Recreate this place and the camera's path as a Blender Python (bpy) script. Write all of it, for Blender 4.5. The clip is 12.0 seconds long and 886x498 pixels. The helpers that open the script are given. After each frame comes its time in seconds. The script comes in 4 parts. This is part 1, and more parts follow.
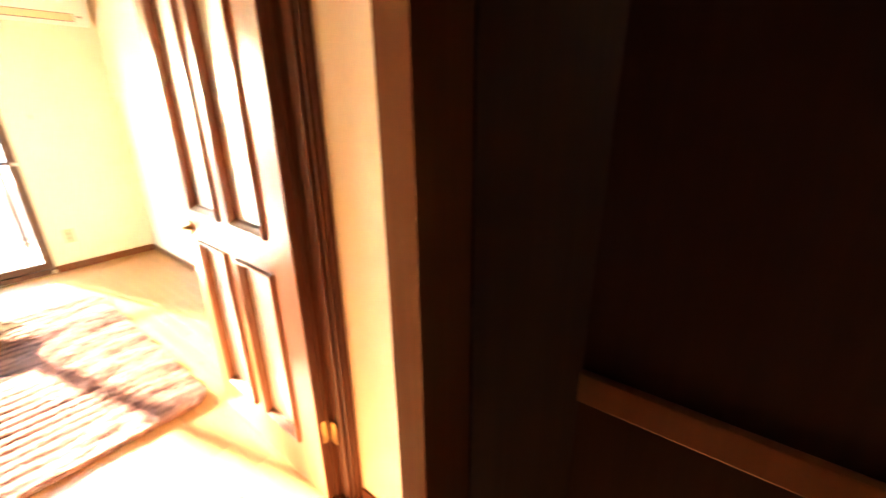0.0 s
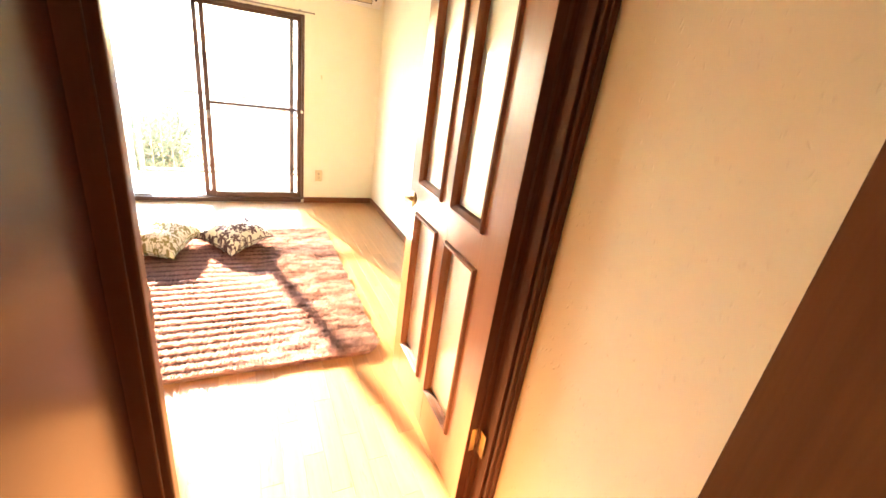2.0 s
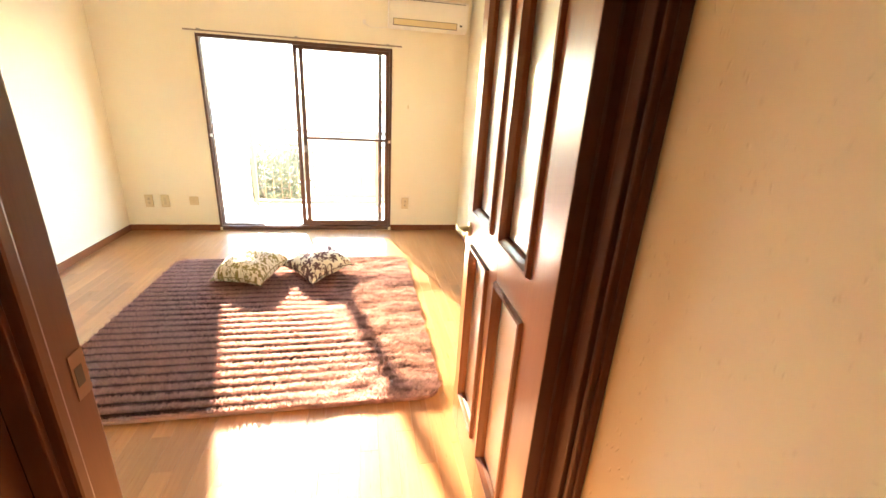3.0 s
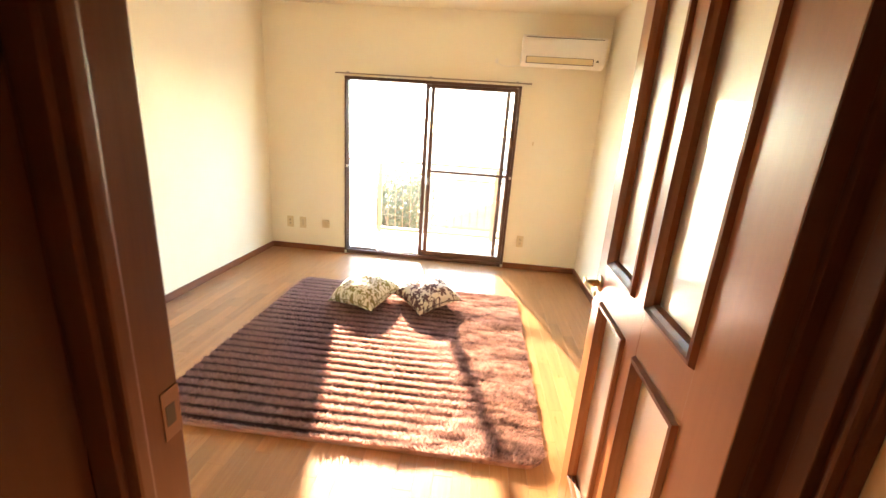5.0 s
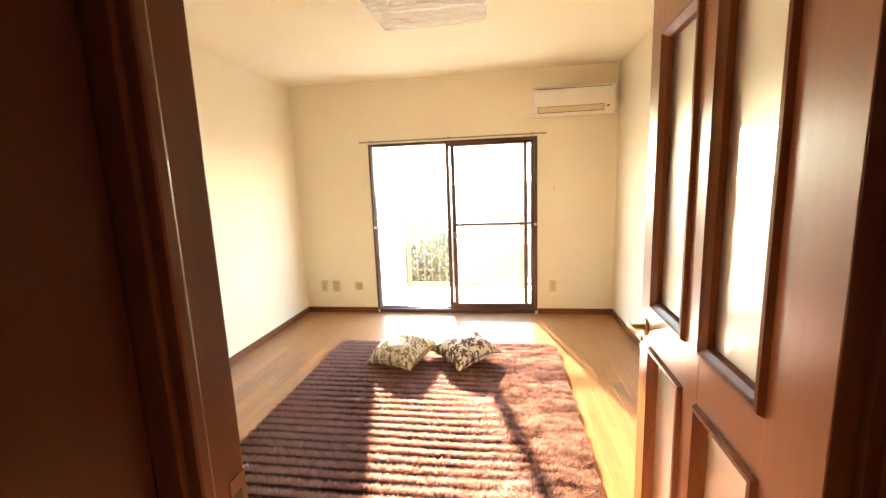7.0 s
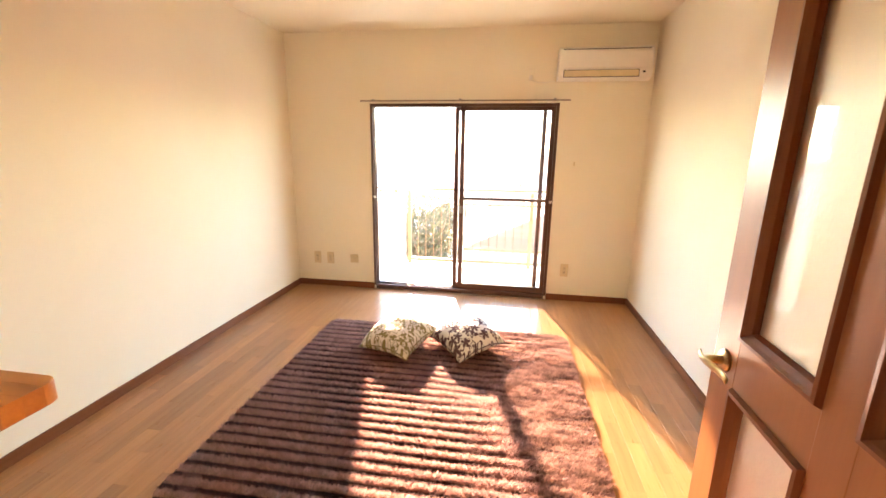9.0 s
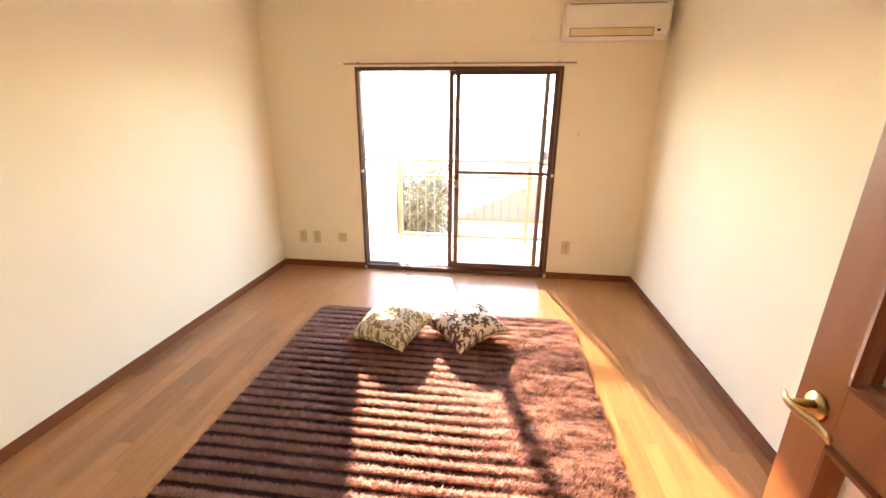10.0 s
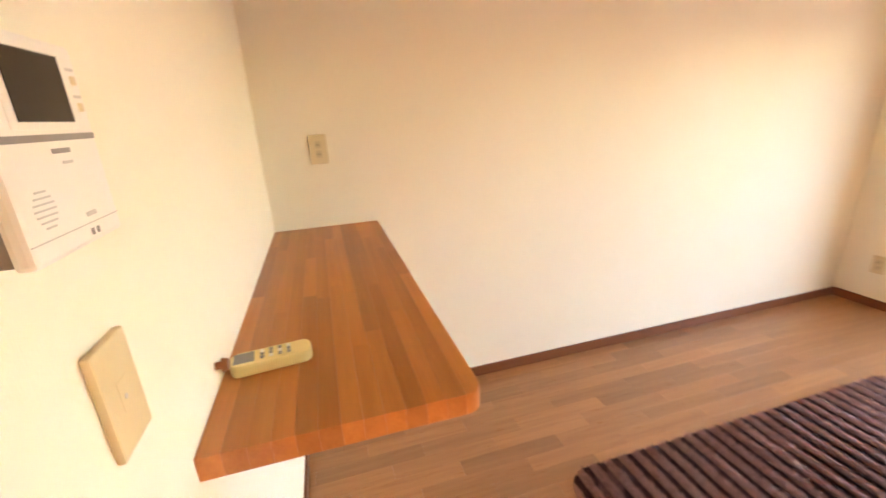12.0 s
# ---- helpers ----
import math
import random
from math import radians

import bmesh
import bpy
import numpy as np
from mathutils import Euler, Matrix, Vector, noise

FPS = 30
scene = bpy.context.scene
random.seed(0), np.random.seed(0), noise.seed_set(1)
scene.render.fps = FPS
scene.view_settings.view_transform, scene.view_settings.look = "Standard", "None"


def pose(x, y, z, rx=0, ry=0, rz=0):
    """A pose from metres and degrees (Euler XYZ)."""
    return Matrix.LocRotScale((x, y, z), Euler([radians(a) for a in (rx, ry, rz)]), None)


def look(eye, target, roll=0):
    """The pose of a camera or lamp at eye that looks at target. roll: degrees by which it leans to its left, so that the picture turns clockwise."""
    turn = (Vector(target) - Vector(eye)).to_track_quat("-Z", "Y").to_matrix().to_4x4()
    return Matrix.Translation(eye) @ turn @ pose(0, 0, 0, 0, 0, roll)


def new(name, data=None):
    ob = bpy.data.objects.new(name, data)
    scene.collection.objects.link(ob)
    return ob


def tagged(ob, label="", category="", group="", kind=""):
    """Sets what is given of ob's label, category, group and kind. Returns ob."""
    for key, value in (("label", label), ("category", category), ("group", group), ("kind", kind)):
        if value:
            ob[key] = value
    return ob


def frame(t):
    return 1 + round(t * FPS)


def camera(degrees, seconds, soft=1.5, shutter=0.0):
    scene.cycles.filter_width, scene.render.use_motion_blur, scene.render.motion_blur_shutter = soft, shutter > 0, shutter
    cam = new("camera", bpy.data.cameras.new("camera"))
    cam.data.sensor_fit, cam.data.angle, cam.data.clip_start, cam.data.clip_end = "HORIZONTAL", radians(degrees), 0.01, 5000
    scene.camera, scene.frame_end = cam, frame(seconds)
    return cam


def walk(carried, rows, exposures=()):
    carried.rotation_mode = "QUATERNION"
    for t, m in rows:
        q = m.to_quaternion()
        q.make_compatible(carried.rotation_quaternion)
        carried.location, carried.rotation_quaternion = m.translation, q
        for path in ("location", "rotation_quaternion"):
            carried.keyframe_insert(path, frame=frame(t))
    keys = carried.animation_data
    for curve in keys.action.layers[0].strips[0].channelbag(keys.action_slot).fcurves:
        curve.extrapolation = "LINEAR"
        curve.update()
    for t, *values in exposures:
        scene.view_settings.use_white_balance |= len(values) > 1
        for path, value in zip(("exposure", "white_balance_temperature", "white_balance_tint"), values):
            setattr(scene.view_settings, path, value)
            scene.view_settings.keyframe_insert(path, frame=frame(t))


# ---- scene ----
# ---- camera and walk ----
cam = camera(94.6, 12.0, shutter=0.25)
PATH = [
    (0, (0.257, 0.108, 1.376), (1.734, 1.265, 0.684), -0.7),
    (0.5, (0.182, 0.151, 1.387), (1.116, 1.799, 0.744), 0.1),
    (1, (0.135, 0.238, 1.378), (0.945, 1.968, 0.773), 5.3),
    (1.5, (0.134, 0.252, 1.372), (0.975, 1.992, 0.857), 4.2),
    (2, (0.228, 0.284, 1.371), (1.081, 1.935, 0.63), 8.3),
    (2.5, (0.364, 0.363, 1.366), (0.876, 2.206, 0.783), 5.8),
    (3, (0.478, 0.447, 1.349), (0.86, 2.289, 0.67), 3.4),
    (4.8, (0.461, 0.632, 1.343), (0.332, 2.553, 0.802), 2.5),
    (5, (0.46, 0.594, 1.339), (0.308, 2.51, 0.784), 4.0),
    (5.5, (0.453, 0.554, 1.364), (0.113, 2.465, 0.885), 4.8),
    (6, (0.444, 0.554, 1.37), (0.103, 2.485, 0.974), 0.5),
    (6.5, (0.448, 0.569, 1.368), (0.11, 2.503, 0.989), -1.2),
    (7, (0.44, 0.573, 1.371), (0.142, 2.525, 1.052), -2.2),
    (8.8, (0.347, 0.847, 1.373), (0.081, 2.79, 0.981), -0.7),
    (9, (0.353, 0.909, 1.366), (0.058, 2.832, 0.902), 0.8),
    (9.5, (0.334, 1.051, 1.39), (0.076, 2.957, 0.843), 1.4),
    (10, (0.264, 1.153, 1.405), (0.03, 3.04, 0.786), 0.5),
    (10.5, (0.264, 1.235, 1.4), (-0.218, 3.062, 0.744), -0.8),
    (11, (0.365, 1.269, 1.433), (-0.782, 2.787, 0.817), -0.1),
    (11.5, (0.303, 1.282, 1.423), (-1.243, 2.39, 0.808), -2.5),
    (12, (0.091, 1.266, 1.392), (-1.737, 1.783, 0.767), -3.0),
]
EXPOSURES = [(0, 6.55, 6600, 6), (0.5, 6.5, 6600, 6), (1.0, 6.15, 6600, 6), (2.0, 5.9, 6600, 6), (3.0, 5.48, 6650, 7), (5.0, 5.16, 6750, 9),
             (6.0, 5.22, 6750, 9), (7.0, 5.16, 6750, 9), (9.0, 4.9, 7050, 22), (10.0, 4.82, 7050, 22), (11.0, 4.75, 7000, 21), (12.0, 4.96, 6650, 24)]
walk(cam, [(t, look(eye, target, roll)) for t, eye, target, roll in PATH], EXPOSURES)

# ---- world and sun ----
SUN_WAY = Vector((0.270, -1.0, -0.345))
SUN_UP = math.atan2(0.345, math.hypot(0.270, 1.0))
world = bpy.data.worlds.new("sky")
scene.world = world
world.use_nodes = True
wn = world.node_tree
sky = wn.nodes.new("ShaderNodeTexSky")
sky.sky_type = "NISHITA"
sky.sun_disc = False
sky.dust_density = 0.0
sky.sun_elevation = SUN_UP
sky.sun_rotation = math.atan2(-0.270, 1.0)
wn.links.new(sky.outputs[0], wn.nodes["Background"].inputs[0])
wn.nodes["Background"].inputs[1].default_value = 0.15
sun_data = bpy.data.lights.new("sun", "SUN")
sun_data.energy, sun_data.angle, sun_data.color = 2.35, radians(1.5), (1.0, 0.80, 0.64)
sun = new("sun", sun_data)
sun.matrix_world = look((0, 0, 8), Vector((0, 0, 8)) + SUN_WAY)

# plan of the room
XL, XR, YD, YW, H = -1.74, 1.505, 1.038, 4.73, 2.40   # walls, door wall, window wall, ceiling
WX0, WX1, WZ0, WZ1 = -0.932, 0.766, 0.035, 1.785     # window opening
DX0, DX1, DH = 0.066, 0.893, 1.98                   # door opening
HXR = 0.931                                         # hall wall

# ---- materials ----
def mat(name, col=(0.8, 0.8, 0.8), rough=0.5, metal=0.0, spec=0.5):
    m = bpy.data.materials.new(name)
    m.use_nodes = True
    b = m.node_tree.nodes["Principled BSDF"]
    b.inputs["Base Color"].default_value = (*col, 1)
    b.inputs["Roughness"].default_value = rough
    b.inputs["Metallic"].default_value = metal
    b.inputs["Specular IOR Level"].default_value = spec
    return m, m.node_tree, b


def coords(nt, scale=(1, 1, 1), kind="Object"):
    tc = nt.nodes.new("ShaderNodeTexCoord")
    mp = nt.nodes.new("ShaderNodeMapping")
    mp.inputs["Scale"].default_value = scale
    nt.links.new(tc.outputs[kind], mp.inputs["Vector"])
    return mp.outputs["Vector"]


def noise_tex(nt, vec, scale, detail=4.0, rough=0.55):
    n = nt.nodes.new("ShaderNodeTexNoise")
    n.inputs["Scale"].default_value, n.inputs["Detail"].default_value, n.inputs["Roughness"].default_value = scale, detail, rough
    nt.links.new(vec, n.inputs["Vector"])
    return n.outputs["Fac"]


def ramp(nt, fac, stops):
    r = nt.nodes.new("ShaderNodeValToRGB")
    e = r.color_ramp.elements
    while len(e) < len(stops):
        e.new(0.5)
    for el, (p, c) in zip(e, stops):
        el.position, el.color = p, (*c, 1) if len(c) == 3 else c
    nt.links.new(fac, r.inputs["Fac"])
    return r.outputs["Color"]


def math_node(nt, op, a, b=None, c=None):
    m = nt.nodes.new("ShaderNodeMath")
    m.operation = op
    for i, v in enumerate((a, b, c)):
        if v is None:
            continue
        if isinstance(v, (int, float)):
            m.inputs[i].default_value = v
        else:
            nt.links.new(v, m.inputs[i])
    return m.outputs[0]


def mix(nt, fac, a, b, mode="MIX"):
    m = nt.nodes.new("ShaderNodeMix")
    m.data_type, m.blend_type = "RGBA", mode
    if isinstance(fac, (int, float)):
        m.inputs[0].default_value = fac
    else:
        nt.links.new(fac, m.inputs[0])
    for i, v in ((6, a), (7, b)):
        if isinstance(v, tuple):
            m.inputs[i].default_value = (*v, 1)
        else:
            nt.links.new(v, m.inputs[i])
    return m.outputs[2]


def bump(nt, b, height, strength, distance=0.002):
    n = nt.nodes.new("ShaderNodeBump")
    n.inputs["Strength"].default_value, n.inputs["Distance"].default_value = strength, distance
    nt.links.new(height, n.inputs["Height"])
    nt.links.new(n.outputs[0], b.inputs["Normal"])


def set_col(nt, b, out):
    nt.links.new(out, b.inputs["Base Color"])


def wallpaper(name, c0, c1, marks=0.0):
    m, nt, b = mat(name, c0, 0.75, spec=0.3)
    v = coords(nt)
    big = noise_tex(nt, v, 1.3, 3)
    fine = noise_tex(nt, v, 260, 2)
    set_col(nt, b, ramp(nt, big, [(0.3, c0), (0.7, c1)]))
    h = math_node(nt, "MULTIPLY", fine, 0.10 if marks else 0.6)
    weave = noise_tex(nt, coords(nt, (1, 1, 0.12)), 330, 1)
    h = math_node(nt, "ADD", h, math_node(nt, "MULTIPLY", weave, 0.05 if marks else 0.5))
    if marks:
        # short trowel strokes pressed into the plaster
        warp = nt.nodes.new("ShaderNodeTexNoise")
        warp.inputs["Scale"].default_value = 9
        nt.links.new(v, warp.inputs["Vector"])
        vm = nt.nodes.new("ShaderNodeVectorMath")
        vm.operation = "MULTIPLY_ADD"
        vm.inputs[1].default_value = (0.06, 0.06, 0.06)
        nt.links.new(warp.outputs["Color"], vm.inputs[0])
        nt.links.new(v, vm.inputs[2])
        mp = nt.nodes.new("ShaderNodeMapping")
        mp.inputs["Scale"].default_value = (105, 105, 36)
        nt.links.new(vm.outputs[0], mp.inputs["Vector"])
        cell = nt.nodes.new("ShaderNodeTexVoronoi")
        cell.inputs["Scale"].default_value = 1.0
        nt.links.new(mp.outputs["Vector"], cell.inputs["Vector"])
        pick = nt.nodes.new("ShaderNodeSeparateColor")
        nt.links.new(cell.outputs["Color"], pick.inputs[0])
        line = math_node(nt, "MAXIMUM", math_node(nt, "SUBTRACT", 1.0, math_node(nt, "MULTIPLY", cell.outputs["Distance"], 3.6)), 0.0)
        stroke = math_node(nt, "MULTIPLY", line, math_node(nt, "GREATER_THAN", pick.outputs[0], 0.66))
        h = math_node(nt, "SUBTRACT", h, math_node(nt, "MULTIPLY", stroke, marks))
        # shade in the pressed strokes, painted as a faint brown tint
        stroke_shade = math_node(nt, "MULTIPLY", stroke, 0.10)
        set_col(nt, b, mix(nt, stroke_shade, ramp(nt, big, [(0.3, c0), (0.7, c1)]), (0.42, 0.30, 0.17)))
    bump(nt, b, h, 0.6 if marks else 0.45, 0.0030 if marks else 0.0012)
    return m


def wood(name, dark, light, rough=0.35, along="Y", scale=1.0, vary=0.0, coat=0.0, grain=0.25, relief=0.12):
    m, nt, b = mat(name, light, rough)
    k = {"X": (1.2, 22, 22), "Y": (22, 1.2, 22), "Z": (22, 22, 1.2)}[along]
    if vary:
        # every piece has its own grain and tone
        tc, oi = nt.nodes.new("ShaderNodeTexCoord"), nt.nodes.new("ShaderNodeObjectInfo")
        add = nt.nodes.new("ShaderNodeVectorMath")
        add.operation = "ADD"
        nt.links.new(tc.outputs["Object"], add.inputs[0])
        shift = math_node(nt, "MULTIPLY", oi.outputs["Random"], 37.0)
        cmb = nt.nodes.new("ShaderNodeCombineXYZ")
        for i in range(3):
            nt.links.new(shift, cmb.inputs[i])
        nt.links.new(cmb.outputs[0], add.inputs[1])
        mp = nt.nodes.new("ShaderNodeMapping")
        mp.inputs["Scale"].default_value = tuple(s * scale for s in k)
        nt.links.new(add.outputs[0], mp.inputs["Vector"])
        v = mp.outputs["Vector"]
    else:
        v = coords(nt, tuple(s * scale for s in k))
    g = noise_tex(nt, v, 1.6, 7, 0.6)
    f = noise_tex(nt, v, 9.0, 3, 0.6)
    fac = math_node(nt, "ADD", math_node(nt, "MULTIPLY", g, 0.75), math_node(nt, "MULTIPLY", f, 0.25))
    col = ramp(nt, fac, [(0.5 - grain, dark), (0.5 + grain, light)])
    if vary:
        rr = math_node(nt, "ADD", math_node(nt, "MULTIPLY", oi.outputs["Random"], vary), 1.0 - vary / 2)
        hs = nt.nodes.new("ShaderNodeHueSaturation")
        nt.links.new(rr, hs.inputs["Value"])
        nt.links.new(col, hs.inputs["Color"])
        col = hs.outputs["Color"]
    set_col(nt, b, col)
    if relief:
        nt.links.new(math_node(nt, "ADD", math_node(nt, "MULTIPLY", f, 0.14), rough - 0.07), b.inputs["Roughness"])
    b.inputs["Coat Weight"].default_value = coat
    b.inputs["Coat Roughness"].default_value = 0.12
    if relief:
        bump(nt, b, f, relief, 0.0006)
    return m


def plain(name, col, rough=0.5, metal=0.0, speck=0.06, bumps=0.05):
    m, nt, b = mat(name, col, rough, metal)
    v = coords(nt)
    n = noise_tex(nt, v, 7, 4)
    c0 = tuple(max(0, c * (1 - speck)) for c in col)
    c1 = tuple(min(1, c * (1 + speck)) for c in col)
    set_col(nt, b, ramp(nt, n, [(0.3, c0), (0.7, c1)]))
    if bumps:
        bump(nt, b, noise_tex(nt, v, 180, 2), bumps, 0.0006)
    return m


M_WALL = wallpaper("cream_wallpaper", (0.83, 0.772, 0.600), (0.86, 0.808, 0.650))
M_HALL = wallpaper("hall_plaster_paper", (0.80, 0.68, 0.47), (0.82, 0.71, 0.51), 0.8)
M_CEIL = wallpaper("ceiling_paper", (0.81, 0.752, 0.56), (0.84, 0.788, 0.61))
M_PLANK = wood("honey_floor_wood", (0.335, 0.142, 0.046), (0.49, 0.236, 0.090), 0.30, "Y", 1.0, 0.38)
M_PLANKS = wood("honey_floor_wood_far", (0.335, 0.142, 0.046), (0.49, 0.236, 0.090), 0.30, "Y")
for m_ in (M_PLANK, M_PLANKS):
    m_.node_tree.nodes["Principled BSDF"].inputs["Specular IOR Level"].default_value = 0.6
M_SUB = plain("sub_floor", (0.10, 0.05, 0.02), 0.8)
M_BASE = wood("brown_baseboard", (0.15, 0.050, 0.020), (0.23, 0.083, 0.033), 0.40, "Y")
M_BASE.node_tree.nodes["Principled BSDF"].inputs["Specular IOR Level"].default_value = 0.22
M_DOOR = wood("reddish_brown_door", (0.24, 0.087, 0.029), (0.35, 0.135, 0.046), 0.33, "Z", 0.8, grain=0.35)
M_DOOR.node_tree.nodes["Principled BSDF"].inputs["Specular IOR Level"].default_value = 0.5
M_BEAD = wood("reddish_brown_bead", (0.140, 0.044, 0.015), (0.21, 0.070, 0.025), 0.34, "Z")
M_BEAD.node_tree.nodes["Principled BSDF"].inputs["Specular IOR Level"].default_value = 0.35
M_TRIM = wood("dark_brown_trim", (0.075, 0.027, 0.013), (0.115, 0.042, 0.020), 0.36, "Z")
M_TRIM.node_tree.nodes["Principled BSDF"].inputs["Specular IOR Level"].default_value = 0.2
M_PANEL = wood("glossy_brown_panel", (0.036, 0.0115, 0.006), (0.052, 0.0165, 0.008), 0.26, "Z", 0.8, coat=0.0, grain=0.4, relief=0.0)
M_PANEL.node_tree.nodes["Principled BSDF"].inputs["Specular IOR Level"].default_value = 0.22
M_PANEL.node_tree.nodes["Principled BSDF"].inputs["Specular Tint"].default_value = (1.0, 0.70, 0.48, 1)
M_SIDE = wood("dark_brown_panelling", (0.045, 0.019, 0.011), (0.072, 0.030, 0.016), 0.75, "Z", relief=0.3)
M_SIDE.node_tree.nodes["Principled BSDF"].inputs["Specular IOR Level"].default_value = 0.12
M_POST = wood("reddish_brown_post", (0.085, 0.028, 0.011), (0.125, 0.043, 0.017), 0.6, "Z")
M_POST.node_tree.nodes["Principled BSDF"].inputs["Specular IOR Level"].default_value = 0.0
M_SHELF = wood("laminated_shelf_wood", (0.38, 0.125, 0.021), (0.58, 0.230, 0.050), 0.33, "X", 0.8, 0.42)
M_ALU = plain("bronze_aluminium", (0.095, 0.050, 0.034), 0.40, 0.3)
M_IVORY = plain("ivory_plastic", (0.66, 0.55, 0.32), 0.4)
M_BEIGE = plain("beige_insert_plastic", (0.55, 0.45, 0.27), 0.45)
M_SLOT = plain("dark_slot", (0.03, 0.025, 0.02), 0.6)
M_WHITE = plain("white_plastic", (0.80, 0.77, 0.70), 0.35, speck=0.02)
M_GREY = plain("grey_plastic", (0.23, 0.21, 0.19), 0.4)
M_PRINT = plain("pale_grey_print", (0.54, 0.51, 0.47), 0.5, bumps=0)
M_SCREEN = plain("black_screen", (0.012, 0.011, 0.012), 0.15, bumps=0)
M_LCD = plain("lcd_grey", (0.33, 0.33, 0.28), 0.25, bumps=0)
M_BRASS = plain("worn_brass", (0.60, 0.49, 0.27), 0.30, 1.0)
M_CONC = plain("white_painted_concrete", (0.72, 0.69, 0.63), 0.85, speck=0.1, bumps=0.3)
M_RAIL = plain("tan_painted_metal", (0.19, 0.105, 0.045), 0.45)
M_ROOFG = plain("grey_roof", (0.40, 0.38, 0.37), 0.8, speck=0.3)
M_STUCCO = plain("pale_stucco", (0.70, 0.66, 0.58), 0.9, speck=0.1)
M_TILE = plain("brown_roof_tile", (0.24, 0.13, 0.075), 0.8, speck=0.2)
M_BARK = plain("bark", (0.16, 0.11, 0.08), 0.9, speck=0.4, bumps=0.4)
M_SOIL = plain("ground_soil", (0.16, 0.13, 0.09), 0.95, speck=0.35, bumps=0.3)
M_COVER = plain("grey_vent_dark", (0.10, 0.09, 0.08), 0.6)


def leaf_mat():
    m, nt, b = mat("leaf_green", (0.08, 0.11, 0.03), 0.5)
    g = nt.nodes.new("ShaderNodeNewGeometry")
    set_col(nt, b, ramp(nt, g.outputs["Random Per Island"], [(0.0, (0.035, 0.045, 0.022)), (0.6, (0.065, 0.068, 0.035)), (1.0, (0.14, 0.10, 0.055))]))
    tr = nt.nodes.new("ShaderNodeBsdfTranslucent")
    tr.inputs[0].default_value = (0.10, 0.095, 0.04, 1)
    ms = nt.nodes.new("ShaderNodeMixShader")
    ms.inputs[0].default_value = 0.3
    nt.links.new(b.outputs[0], ms.inputs[1])
    nt.links.new(tr.outputs[0], ms.inputs[2])
    nt.links.new(ms.outputs[0], nt.nodes["Material Output"].inputs[0])
    return m


def glass(name, rough=0.0, tint=(1, 1, 1), pattern=0.0):
    m, nt, b = mat(name, tint, rough)
    b.inputs["Transmission Weight"].default_value = 1.0
    b.inputs["IOR"].default_value = 1.45
    if pattern:
        a = noise_tex(nt, coords(nt, (1, 1, 1)), 38, 2, 0.5)
        c = noise_tex(nt, coords(nt, (1, 1, 0.5)), 190, 1)
        bump(nt, b, math_node(nt, "ADD", a, math_node(nt, "MULTIPLY", c, 0.25)), pattern, 0.003)
        b.inputs["Coat Weight"].default_value = 0.8
        b.inputs["Coat Roughness"].default_value = 0.03
        n = nt.nodes.new("ShaderNodeBump")
        n.inputs["Strength"].default_value, n.inputs["Distance"].default_value = 0.05, 0.003
        nt.links.new(a, n.inputs["Height"])
        nt.links.new(n.outputs[0], b.inputs["Coat Normal"])
    return m


M_LEAF = leaf_mat()


def pane_glass():
    """Clear sheet glass that dims what passes through it a little."""
    m = bpy.data.materials.new("window_glass")
    m.use_nodes = True
    nt = m.node_tree
    nt.nodes.remove(nt.nodes["Principled BSDF"])
    tr, gl, ms = (nt.nodes.new(n) for n in ("ShaderNodeBsdfTransparent", "ShaderNodeBsdfGlossy", "ShaderNodeMixShader"))
    tr.inputs[0].default_value = (0.90, 0.90, 0.88, 1)
    gl.inputs["Roughness"].default_value = 0.02
    ms.inputs[0].default_value = 0.04
    nt.links.new(tr.outputs[0], ms.inputs[1])
    nt.links.new(gl.outputs[0], ms.inputs[2])
    # a thin film of dust that scatters the low sun
    dust, md = nt.nodes.new("ShaderNodeBsdfTranslucent"), nt.nodes.new("ShaderNodeMixShader")
    streak = noise_tex(nt, coords(nt, (3, 3, 0.8)), 2.2, 5)
    nt.links.new(math_node(nt, "MULTIPLY", streak, 0.010), md.inputs[0])
    nt.links.new(ms.outputs[0], md.inputs[1])
    nt.links.new(dust.outputs[0], md.inputs[2])
    nt.links.new(md.outputs[0], nt.nodes["Material Output"].inputs[0])
    return m


M_GLASS = pane_glass()
M_OBSCURE = glass("obscure_door_glass", 0.38, (0.88, 0.84, 0.76), 0.35)
M_CLEAR = plain("clear_plastic_film", (0.86, 0.84, 0.80), 0.10, bumps=0)
M_CLEAR.node_tree.nodes["Principled BSDF"].inputs["Alpha"].default_value = 0.38
M_CLEAR.node_tree.nodes["Principled BSDF"].inputs["Specular IOR Level"].default_value = 0.9
bump(M_CLEAR.node_tree, M_CLEAR.node_tree.nodes["Principled BSDF"], noise_tex(M_CLEAR.node_tree, coords(M_CLEAR.node_tree, (1, 3, 1)), 7, 3), 0.9, 0.03)


